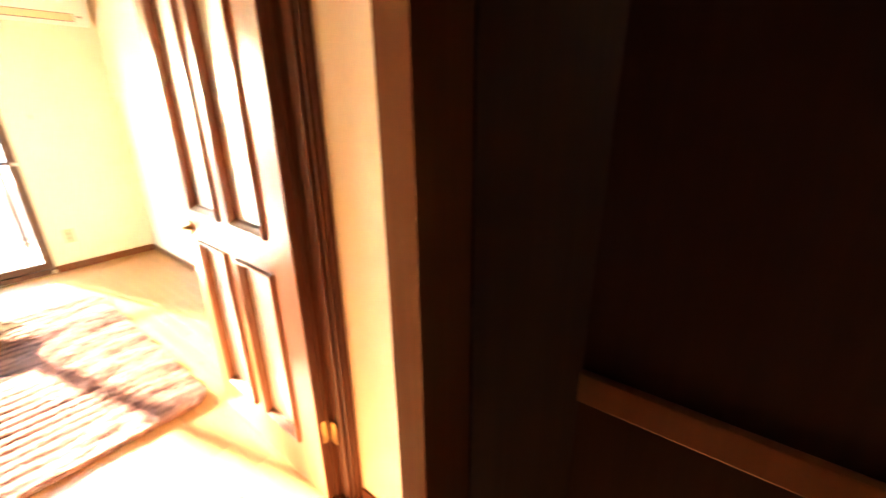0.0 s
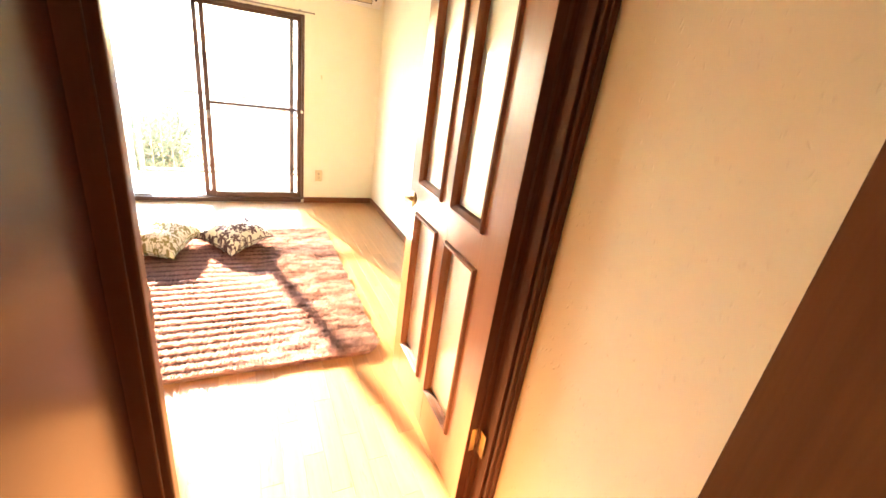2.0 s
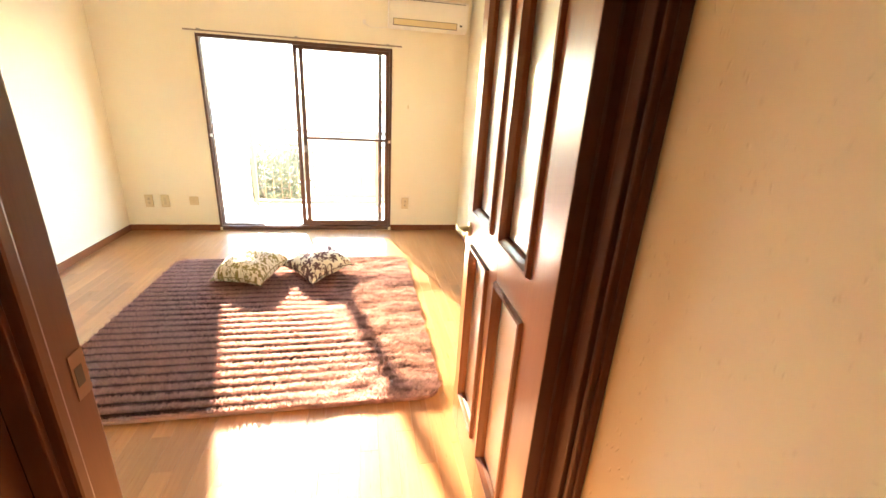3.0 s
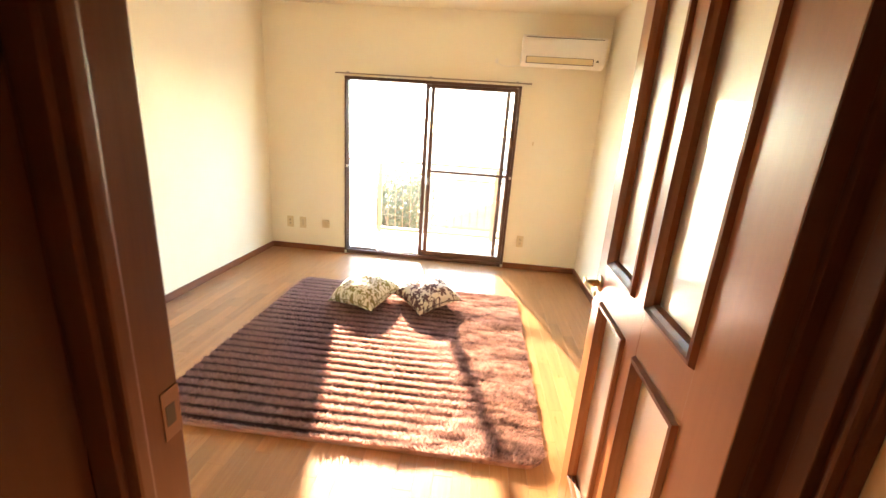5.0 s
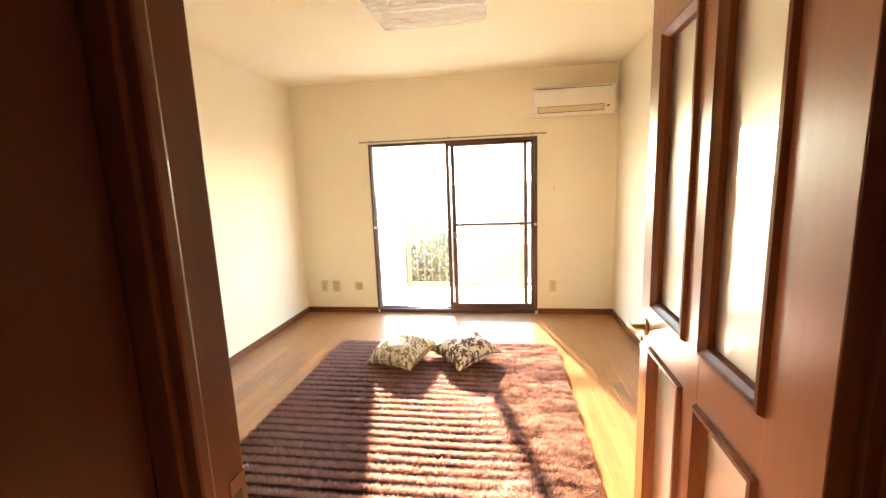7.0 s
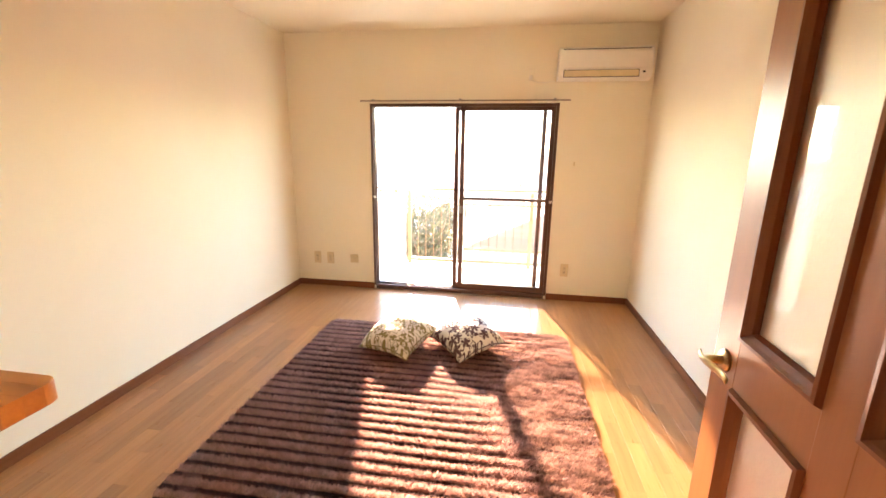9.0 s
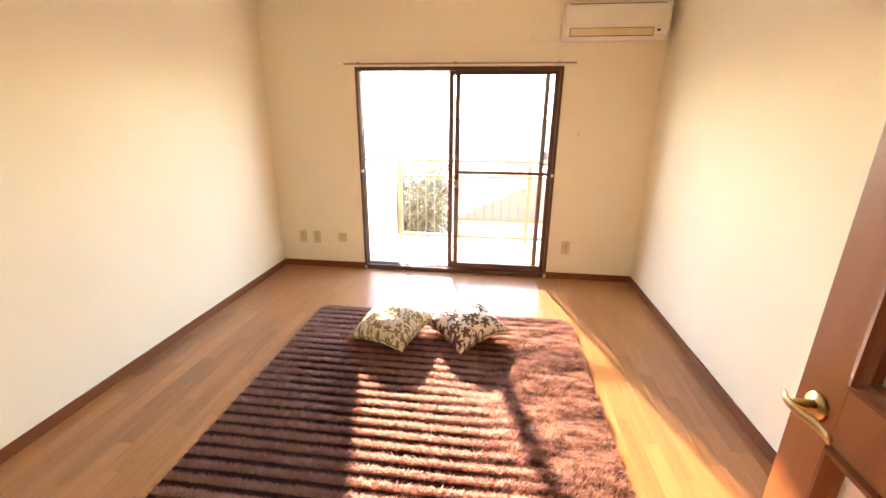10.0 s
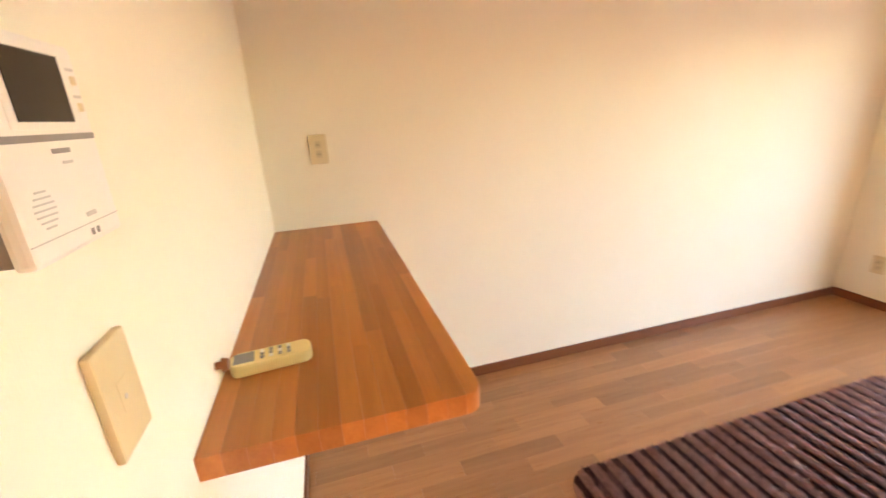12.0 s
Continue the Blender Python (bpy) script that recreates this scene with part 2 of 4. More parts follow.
def rug_mat(name, blades):
    m, nt, b = mat(name, (0.2, 0.1, 0.08), 0.9, spec=0.15)
    tc = nt.nodes.new("ShaderNodeTexCoord")
    sep = nt.nodes.new("ShaderNodeSeparateXYZ")
    nt.links.new(tc.outputs["Object"], sep.inputs[0])
    wob = noise_tex(nt, tc.outputs["Object"], 6, 3)
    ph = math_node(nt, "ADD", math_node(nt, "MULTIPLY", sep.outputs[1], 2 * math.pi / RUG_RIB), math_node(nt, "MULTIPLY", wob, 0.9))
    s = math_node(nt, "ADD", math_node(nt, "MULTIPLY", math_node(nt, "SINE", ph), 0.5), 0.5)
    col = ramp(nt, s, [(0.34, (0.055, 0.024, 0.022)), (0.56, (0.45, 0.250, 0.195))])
    patch = noise_tex(nt, tc.outputs["Object"], 3.2, 4)
    col = mix(nt, math_node(nt, "MULTIPLY", math_node(nt, "GREATER_THAN", patch, 0.62), 0.35), col, (0.40, 0.215, 0.175))
    # brushed nap hides the stripes over one side
    side = math_node(nt, "ADD", sep.outputs[0], math_node(nt, "MULTIPLY", math_node(nt, "SUBTRACT", patch, 0.5), 1.5))
    worn = ramp(nt, math_node(nt, "SUBTRACT", side, 0.22), [(0.0, (0, 0, 0)), (0.30, (0.92, 0.92, 0.92))])
    mp = nt.nodes.new("ShaderNodeMapping")
    mp.inputs["Scale"].default_value = (6.0, 17.0, 1.0)
    nt.links.new(tc.outputs["Object"], mp.inputs["Vector"])
    nap = ramp(nt, noise_tex(nt, mp.outputs["Vector"], 1.4, 5, 0.65), [(0.38, (0.13, 0.058, 0.050)), (0.55, (0.50, 0.285, 0.222))])
    col = mix(nt, worn, col, nap)
    if blades:
        g = nt.nodes.new("ShaderNodeNewGeometry")
        v = math_node(nt, "ADD", math_node(nt, "MULTIPLY", g.outputs["Random Per Island"], 0.5), 0.75)
        hs = nt.nodes.new("ShaderNodeHueSaturation")
        nt.links.new(v, hs.inputs["Value"])
        nt.links.new(col, hs.inputs["Color"])
        col = hs.outputs["Color"]
    set_col(nt, b, col)
    b.inputs["Sheen Weight"].default_value = 0.15
    b.inputs["Sheen Roughness"].default_value = 0.4
    if blades:
        tr = nt.nodes.new("ShaderNodeBsdfTranslucent")
        nt.links.new(mix(nt, 0.10, col, (0.80, 0.50, 0.40)), tr.inputs[0])
        ms = nt.nodes.new("ShaderNodeMixShader")
        ms.inputs[0].default_value = 0.62
        nt.links.new(b.outputs[0], ms.inputs[1])
        nt.links.new(tr.outputs[0], ms.inputs[2])
        nt.links.new(ms.outputs[0], nt.nodes["Material Output"].inputs[0])
    return m


RUG_RIB = 0.067
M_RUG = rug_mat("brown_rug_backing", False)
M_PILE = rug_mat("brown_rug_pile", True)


def flower_fabric(name, ink, cell, petals, lines):
    m, nt, b = mat(name, (0.80, 0.76, 0.66), 0.9, spec=0.2)
    tc = nt.nodes.new("ShaderNodeTexCoord")
    fl = nt.nodes.new("ShaderNodeVectorMath")
    fl.operation = "MULTIPLY"
    fl.inputs[1].default_value = (1, 1, 0)
    nt.links.new(tc.outputs["UV"], fl.inputs[0])
    vo = nt.nodes.new("ShaderNodeTexVoronoi")
    vo.voronoi_dimensions = "2D"
    vo.inputs["Scale"].default_value = 1.0 / cell
    vo.inputs["Randomness"].default_value = 0.75
    nt.links.new(fl.outputs[0], vo.inputs["Vector"])
    d = nt.nodes.new("ShaderNodeVectorMath")
    d.operation = "SUBTRACT"
    nt.links.new(fl.outputs[0], d.inputs[0])
    nt.links.new(vo.outputs["Position"], d.inputs[1])
    sep = nt.nodes.new("ShaderNodeSeparateXYZ")
    nt.links.new(d.outputs[0], sep.inputs[0])
    rnd = nt.nodes.new("ShaderNodeSeparateColor")
    nt.links.new(vo.outputs["Color"], rnd.inputs[0])
    ang = math_node(nt, "ADD", math_node(nt, "ARCTAN2", sep.outputs[1], sep.outputs[0]), math_node(nt, "MULTIPLY", rnd.outputs[0], 6.0))
    ln = nt.nodes.new("ShaderNodeVectorMath")
    ln.operation = "LENGTH"
    nt.links.new(d.outputs[0], ln.inputs[0])
    r = ln.outputs["Value"]
    wave = math_node(nt, "ABSOLUTE", math_node(nt, "COSINE", math_node(nt, "MULTIPLY", ang, petals / 2)))
    lim = math_node(nt, "MULTIPLY", math_node(nt, "ADD", math_node(nt, "MULTIPLY", wave, 0.75), 0.25), cell * 0.46)
    inside = math_node(nt, "LESS_THAN", r, lim)
    core = math_node(nt, "LESS_THAN", r, math_node(nt, "MULTIPLY", lim, 0.62))
    solid = math_node(nt, "GREATER_THAN", rnd.outputs[1], 0.45)
    ring = math_node(nt, "SUBTRACT", inside, math_node(nt, "MULTIPLY", core, solid))
    vine = noise_tex(nt, fl.outputs[0], lines, 1)
    vine = math_node(nt, "LESS_THAN", math_node(nt, "ABSOLUTE", math_node(nt, "SUBTRACT", vine, 0.5)), 0.022)
    fac = math_node(nt, "MAXIMUM", ring, vine)
    set_col(nt, b, mix(nt, fac, (0.80, 0.76, 0.65), ink))
    bump(nt, b, noise_tex(nt, tc.outputs["Object"], 500, 1), 0.2, 0.0008)
    b.inputs["Subsurface Weight"].default_value = 0.0
    return m


M_GREEN = flower_fabric("white_green_leaf_fabric", (0.27, 0.235, 0.10), 0.062, 3, 22)
M_PURPLE = flower_fabric("white_purple_flower_fabric", (0.13, 0.078, 0.080), 0.090, 5, 13)

# ---- mesh helpers ----
def bx(bm, x0, y0, z0, x1, y1, z1, bevel=0.0):
    r = bmesh.ops.create_cube(bm, size=1.0)
    vs = r["verts"]
    bmesh.ops.scale(bm, vec=(x1 - x0, y1 - y0, z1 - z0), verts=vs)
    bmesh.ops.translate(bm, vec=((x0 + x1) / 2, (y0 + y1) / 2, (z0 + z1) / 2), verts=vs)
    if bevel:
        es = list({e for v in vs for e in v.link_edges})
        bmesh.ops.bevel(bm, geom=es, offset=bevel, segments=2, profile=0.6, affect="EDGES")
    return bm


def box(*a):
    return bx(bmesh.new(), *a)


def cyl(bm, a, b, r0, r1=None, n=16):
    a, b = Vector(a), Vector(b)
    r1 = r0 if r1 is None else r1
    m = Matrix.Translation((a + b) / 2) @ (b - a).to_track_quat("Z", "Y").to_matrix().to_4x4()
    bmesh.ops.create_cone(bm, cap_ends=True, segments=n, radius1=r0, radius2=r1, depth=(b - a).length, matrix=m)
    return bm


def rod(*a, **k):
    return cyl(bmesh.new(), *a, **k)


def outline(bm, pts, z0, z1, bevel=0.0):
    """A slab with the outline pts."""
    f = bm.faces.new([bm.verts.new((x, y, z0)) for x, y in pts])
    r = bmesh.ops.extrude_face_region(bm, geom=[f])
    vs = [g for g in r["geom"] if isinstance(g, bmesh.types.BMVert)]
    bmesh.ops.translate(bm, vec=(0, 0, z1 - z0), verts=vs)
    bmesh.ops.recalc_face_normals(bm, faces=bm.faces)
    if bevel:
        es = [e for e in bm.edges if abs(e.verts[0].co.z - e.verts[1].co.z) < 1e-6]
        bmesh.ops.bevel(bm, geom=es, offset=bevel, segments=2, profile=0.6, affect="EDGES")
    return bm


def round_rect(x0, y0, x1, y1, r, n=6):
    pts = []
    for cx, cy, a0 in ((x1 - r, y1 - r, 0), (x0 + r, y1 - r, 90), (x0 + r, y0 + r, 180), (x1 - r, y0 + r, 270)):
        for i in range(n + 1):
            a = radians(a0 + 90 * i / n)
            pts.append((cx + r * math.cos(a), cy + r * math.sin(a)))
    return pts


def mesh_of(name, bm, material, smooth=False):
    me = bpy.data.meshes.new(name)
    bm.to_mesh(me)
    bm.free()
    me.materials.append(material)
    if smooth:
        me.polygons.foreach_set("use_smooth", [True] * len(me.polygons))
    return me


def part(name, bm, material, parent, label="", smooth=False):
    ob = new(name, mesh_of(name, bm, material, smooth))
    ob.parent = parent
    return tagged(ob, label)


def thing(name, m, label, category, group="", kind=""):
    ob = new(name)
    ob.matrix_world = m
    ob.empty_display_size = 0.1
    return tagged(ob, label, category, group, kind)


def setting(name, bm, material, label="", smooth=False):
    return tagged(new(name, mesh_of(name, bm, material, smooth)), label, kind="structure")


# ---- structure: room ----
T = 0.12
setting("floor", box(XL - T, -2.2, -0.06, 2.2, YW, -0.011), M_SUB, "honey-brown strip wood floor")
setting("ceiling", box(XL - T, -2.2, H, 2.2, YW + T, H + 0.1), M_CEIL, "cream papered ceiling")
setting("wall_west", box(XL - T, YD - 0.08, -0.06, XL, YW + T, H), M_WALL, "cream papered wall")
setting("wall_east", box(XR, YD - 0.08, -0.06, XR + T, YW + T, H), M_WALL, "cream papered wall")
bm = box(XL, YW, -0.06, WX0, YW + T, H)
bx(bm, WX1, YW, -0.06, XR, YW + T, H)
bx(bm, WX0, YW, WZ1, WX1, YW + T, H)
bx(bm, WX0, YW, -0.06, WX1, YW + T, WZ0 - 0.001)
setting("wall_north", bm, M_WALL, "cream papered window wall")
bm = box(XL, YD - 0.08, -0.06, DX0 - 0.0505, YD, H)
bx(bm, HXR + 0.1005, YD - 0.08, -0.06, XR, 1.100, H)
bx(bm, HXR + 0.0005, 1.017, -0.06, HXR + 0.1004, 1.100, H)
bx(bm, DX0 - 0.0505, YD - 0.08, DH + 0.046, HXR + 0.0005, YD, H)
setting("wall_south", bm, M_WALL, "cream papered wall with the door")

# hall
setting("wall_hall_east", box(HXR, 0.3305, -0.06, HXR + 0.10, 1.0165, H), M_HALL, "cream plaster-textured hall wall")
setting("wall_hall_west", bx(box(-0.10, -2.2, -0.06, -0.006, YD - 0.081, H), -0.0055, 0.953, -0.06, DX0 - 0.0506, YD - 0.081, H), M_HALL, "cream hall wall")
setting("wall_hall_south", box(0.0, -2.3, -0.06, 2.2, -2.2, H), M_HALL, "cream hall wall in the dark")
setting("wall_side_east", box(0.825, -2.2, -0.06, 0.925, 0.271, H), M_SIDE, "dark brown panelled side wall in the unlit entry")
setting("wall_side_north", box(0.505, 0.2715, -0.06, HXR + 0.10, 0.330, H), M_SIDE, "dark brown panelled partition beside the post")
setting("trim_side", box(0.808, -2.2, 0.915, 0.8245, 0.2705, 0.968, 0.003), M_DOOR, "brown wooden rail on the side wall")
setting("baseboard_hall", box(HXR - 0.009, 0.331, 0.0, HXR - 0.0005, 1.016, 0.06, 0.002), M_BASE, "brown hall baseboard")

# baseboards of the room
setting("baseboard_west", box(XL, YD, 0.0, XL + 0.010, YW, 0.06, 0.002), M_BASE, "dark brown baseboard")
setting("baseboard_east", box(XR - 0.010, YD, 0.0, XR, YW, 0.06, 0.002), M_BASE, "dark brown baseboard")
bm = box(XL + 0.011, YW - 0.010, 0.0, WX0 - 0.002, YW, 0.06, 0.002)
bx(bm, WX1 + 0.002, YW - 0.010, 0.0, XR - 0.011, YW, 0.06, 0.002)
setting("baseboard_north", bm, M_BASE, "dark brown baseboard")
bm = box(XL + 0.011, YD, 0.0, DX0 - 0.075, YD + 0.010, 0.06, 0.002)
bx(bm, DX1 + 0.07, 1.1002, 0.0, XR - 0.011, 1.110, 0.06, 0.002)
setting("baseboard_south", bm, M_BASE, "dark brown baseboard")

# ---- door frame ----
frame_1 = thing("door_frame_1", Matrix(), "dark brown moulded wooden door frame", "door frame", kind="structure")
part("jamb", box(DX0 - 0.050, 0.985, 0.0, DX0, 1.053, DH, 0.003), M_TRIM, frame_1)
bm = box(DX0 - 0.050, 0.960, 0.0, DX0 + 0.012, 0.984, DH + 0.04, 0.005)
bx(bm, DX0 - 0.050, 0.951, 0.0, DX0 - 0.004, 0.962, DH + 0.04, 0.003)
part("casing", bm, M_TRIM, frame_1)
bm = box(DX1, 1.0730, 0.0, HXR, 1.1066, DH, 0.002)
bx(bm, DX1 - 0.004, 1.0408, 0.0, HXR, 1.0726, DH, 0.003)
bx(bm, DX1 - 0.019, 1.0954, 0.0, DX1 + 0.001, 1.1076, DH, 0.001)
bx(bm, DX1 + 0.009, 1.0331, 0.0, HXR, 1.0407, DH, 0.001)
part("jamb", bm, M_TRIM, frame_1)
bm = box(DX1 + 0.004, 1.0233, 0.0, HXR - 0.0006, 1.0330, DH + 0.04, 0.004)
bx(bm, DX1 + 0.017, 1.0170, 0.0, HXR - 0.0006, 1.0240, DH + 0.04, 0.004)
part("casing", bm, M_TRIM, frame_1)
part("head", box(DX0, 0.960, DH - 0.02, DX1, 1.060, DH + 0.045, 0.003), M_TRIM, frame_1)
part("casing", box(DX0 - 0.050, 1.0535, 0.0, DX0 - 0.032, 1.070, DH + 0.05, 0.003), M_TRIM, frame_1)
sp = part("strike_plate", box(DX0, 1.020, 0.905, DX0 + 0.0015, 1.0515, 0.980, 0.0006), plain("dull_bronze", (0.16, 0.085, 0.050), 0.5, 0.4), frame_1, "brass strike plate")
part("latch_hole", box(DX0 + 0.0016, 1.025, 0.926, DX0 + 0.0022, 1.041, 0.957), M_SLOT, sp)

# glossy brown door in the hall, shut
door_2 = thing("door_2", Matrix(), "glossy brown flush hall door, shut", "door", kind="structure")
part("leaf", box(-0.0055, -0.75, 0.008, 0.036, 0.946, 2.02, 0.004), M_PANEL, door_2)
part("head", box(-0.0055, -0.75, 2.026, 0.030, 0.942, 2.10, 0.003), M_TRIM, door_2)

# post of the opening to the unlit side room
bm = outline(bmesh.new(), [(0.460, 0.290), (0.520, 0.385), (0.566, 0.3825), (0.500, 0.2705)], 0.0, H, 0.003)
setting("post", bm, M_POST, "dark brown wooden post of the side room opening")

# ---- door leaf, standing open ----
def door_leaf(m):
    d = thing("door_1", m, "reddish-brown wooden door with four obscure glass panes, standing open", "door", kind="structure")
    W, TOP, TH = 0.800, 1.955, 0.036
    cols = ((0.133, 0.375), (0.452, 0.699))
    rows = ((0.197, 0.866), (0.979, 1.748))
    for y0, y1 in ((0, cols[0][0]), (cols[0][1], cols[1][0]), (cols[1][1], W)):
        part("stile", box(0, y0, 0.008, TH, y1, TOP, 0.0015), M_DOOR, d)
    for y0, y1 in cols:
        for z0, z1 in ((0.008, rows[0][0]), (rows[0][1], rows[1][0]), (rows[1][1], TOP)):
            part("rail", box(0.0006, y0, z0, TH - 0.0006, y1, z1), M_DOOR, d)
    for y0, y1 in cols:
        for z0, z1 in rows:
            bm = bmesh.new()
            steps = ((0.0, -0.0005), (0.004, -0.010), (0.012, -0.011), (0.017, -0.005), (0.026, 0.003), (0.030, 0.013))
            loops = []
            for ins, x in steps:
                loops.append([bm.verts.new((x, y, z)) for y, z in ((y0 + ins, z0 + ins), (y1 - ins, z0 + ins), (y1 - ins, z1 - ins), (y0 + ins, z1 - ins))])
            back = [[bm.verts.new((TH - v.co.x, v.co.y, v.co.z)) for v in lp] for lp in loops]
            ring = loops + back[::-1]
            for a, b in zip(ring, ring[1:] + ring[:1]):
                for i in range(4):
                    bm.faces.new((a[i], a[(i + 1) % 4], b[(i + 1) % 4], b[i]))
            bmesh.ops.recalc_face_normals(bm, faces=bm.faces)
            part("moulding", bm, M_BEAD, d, "dark brown glazing bead")
            p = part("pane", box(0.0155, y0 + 0.027, z0 + 0.027, 0.0205, y1 - 0.027, z1 - 0.027), M_OBSCURE, d, "obscure patterned glass pane")
    # lever handles on both faces
    for s, x0 in ((-1, 0.0), (1, TH)):
        y, z = 0.746, 0.908
        bm = cyl(bmesh.new(), (x0, y, z), (x0 + s * 0.007, y, z), 0.027, 0.024, 28)
        cyl(bm, (x0 + s * 0.007, y, z), (x0 + s * 0.040, y, z), 0.0105, 0.009, 18)
        hd = part("handle", bm, M_BRASS, d, "worn brass lever handle", True)
        bm = bmesh.new()
        prev = None
        for i in range(11):
            k = i / 10
            c = Vector((x0 + s * (0.047 - 0.010 * k + 0.004 * math.sin(6.28 * k)), y + 0.018 - 0.108 * k, z + 0.003 - 0.006 * k + (0.004 if i == 0 else 0)))
            w, h = 0.0042, 0.0098 - 0.002 * abs(k - 0.5)
            loop = [bm.verts.new(c + Vector((w * math.cos(a), 0, h * math.sin(a)))) for a in [2 * math.pi * j / 12 for j in range(12)]]
            if prev:
                for j in range(12):
                    bm.faces.new((prev[j], prev[(j + 1) % 12], loop[(j + 1) % 12], loop[j]))
            else:
                bm.faces.new(loop)
            prev = loop
        bm.faces.new(prev[::-1])
        bmesh.ops.recalc_face_normals(bm, faces=bm.faces)
        part("lever", bm, M_BRASS, hd, "", True)
    # added dark strip: the shade on the hinge edge, put in as colour
    part("hinge_edge", box(0.001, -0.0016, 0.010, TH - 0.001, -0.0002, TOP - 0.002), M_TRIM, d, "dark brown strip standing in for shade on the hinge edge")
    # latch in the edge
    part("latch_plate", box(0.006, W, 0.86, TH - 0.006, W + 0.0015, 1.01, 0.0005), M_BRASS, d, "brass latch plate")
    for z in (0.26, 1.68):
        bm = cyl(bmesh.new(), (TH + 0.004, -0.004, z), (TH + 0.004, -0.004, z + 0.10), 0.006, n=14)
        bx(bm, 0.012, -0.0034, z + 0.005, TH + 0.004, -0.0017, z + 0.095)
        bx(bm, TH + 0.002, -0.045, z + 0.005, TH + 0.0042, -0.004, z + 0.095)
        hg = part("hinge", bm, M_BRASS, d, "brass butt hinge")
        for k in (0.02, 0.05, 0.08):
            part("screw", rod((0.024, -0.0034, z + k), (0.024, -0.0050, z + k), 0.003, n=8), M_BRASS, hg)
    return d


door_leaf(pose(0.8436, 1.110, 0, 0, 0, -1.9))

# ---- window ----
win = thing("window_1", Matrix(), "brown aluminium sliding balcony door, half open", "window", kind="structure")
Y0 = YW + 0.002
bm = box(WX0, Y0 - 0.012, WZ0, WX0 + 0.022, Y0 + 0.10, WZ1, 0.002)
bx(bm, WX0 + 0.022, Y0 + 0.01, WZ0, WX0 + 0.034, Y0 + 0.022, WZ1, 0.001)
bx(bm, WX0 + 0.022, Y0 + 0.055, WZ0, WX0 + 0.034, Y0 + 0.067, WZ1, 0.001)
part("side_frame", bm, M_ALU, win)
bm = box(WX1 - 0.024, Y0 - 0.012, WZ0, WX1, Y0 + 0.10, WZ1, 0.002)
part("side_frame", bm, M_ALU, win)
part("head_frame", box(WX0 + 0.022, Y0 - 0.010, WZ1 - 0.028, WX1 - 0.024, Y0 + 0.10, WZ1, 0.002), M_ALU, win)
bm = box(WX0 + 0.022, Y0 - 0.012, WZ0 - 0.03, WX1 - 0.024, Y0 + 0.10, WZ0 + 0.012, 0.002)
bx(bm, WX0 + 0.022, Y0 + 0.020, WZ0 + 0.012, WX1 - 0.024, Y0 + 0.024, WZ0 + 0.022)
bx(bm, WX0 + 0.022, Y0 + 0.064, WZ0 + 0.012, WX1 - 0.024, Y0 + 0.068, WZ0 + 0.022)
part("window_sill", bm, M_ALU, win)


def sash(x0, x1, y0, mid):
    z0, z1, w, d = WZ0 + 0.014, WZ1 - 0.024, 0.038, 0.030
    s = part("sash", box(x0, y0, z0, x0 + w, y0 + d, z1, 0.002), M_ALU, win, "sliding glass sash")
    part("stile", box(x1 - w, y0, z0, x1, y0 + d, z1, 0.002), M_ALU, s)
    part("bottom_rail", box(x0 + w, y0 + 0.002, z0, x1 - w, y0 + d - 0.002, z0 + 0.055, 0.002), M_ALU, s)
    part("top_rail", box(x0 + w, y0 + 0.002, z1 - 0.035, x1 - w, y0 + d - 0.002, z1, 0.002), M_ALU, s)
    if mid:
        part("middle_rail", box(x0 + w, y0 + 0.004, 0.926, x1 - w, y0 + d - 0.004, 0.952, 0.002), M_ALU, s)
        part("lock", box(x0 + 0.006, y0 - 0.012, 0.80, x0 + 0.030, y0, 0.87, 0.004), M_GREY, s, "dark crescent lock")
    part("pane", box(x0 + w - 0.004, y0 + d / 2 - 0.002, z0 + 0.05, x1 - w + 0.004, y0 + d / 2 + 0.002, z1 - 0.03), M_GLASS, s)


sash(-0.086, WX1 - 0.025, Y0 + 0.008, True)
sash(-0.145, 0.674, Y0 + 0.052, False)

# curtain rail with runners
rail = thing("curtain_rail", Matrix(), "thin metal curtain rail with white runners above the window", "curtain rail")
part("rail", box(-1.010, YW - 0.052, 1.798, 0.850, YW - 0.038, 1.810, 0.002), plain("grey_brown_metal", (0.30, 0.24, 0.19), 0.4, 0.6), rail)
for x in (-0.89, -0.09, 0.72):
    part("bracket", box(x - 0.010, YW - 0.055, 1.802, x + 0.010, YW - 0.0005, 1.818, 0.002), M_GREY, rail)
for i in range(14):
    x = 0.0 + i * 0.055 + 0.012 * math.sin(i * 2.3)
    part("runner", box(x - 0.006, YW - 0.050, 1.778, x + 0.006, YW - 0.040, 1.799, 0.002), M_WHITE, rail)
for x in (-0.905, 0.745):
    th = thing("tassel_hook", Matrix(), "small white curtain hook on the window frame", "hook", "curtain hooks")
    bm = box(x - 0.012, YW - 0.0145, 0.918, x + 0.012, YW - 0.0105, 0.944, 0.002)
    part("plate", bm, M_WHITE, th)
    part("peg", rod((x, YW - 0.014, 0.930), (x, YW - 0.034, 0.934), 0.004, n=10), M_WHITE, th)

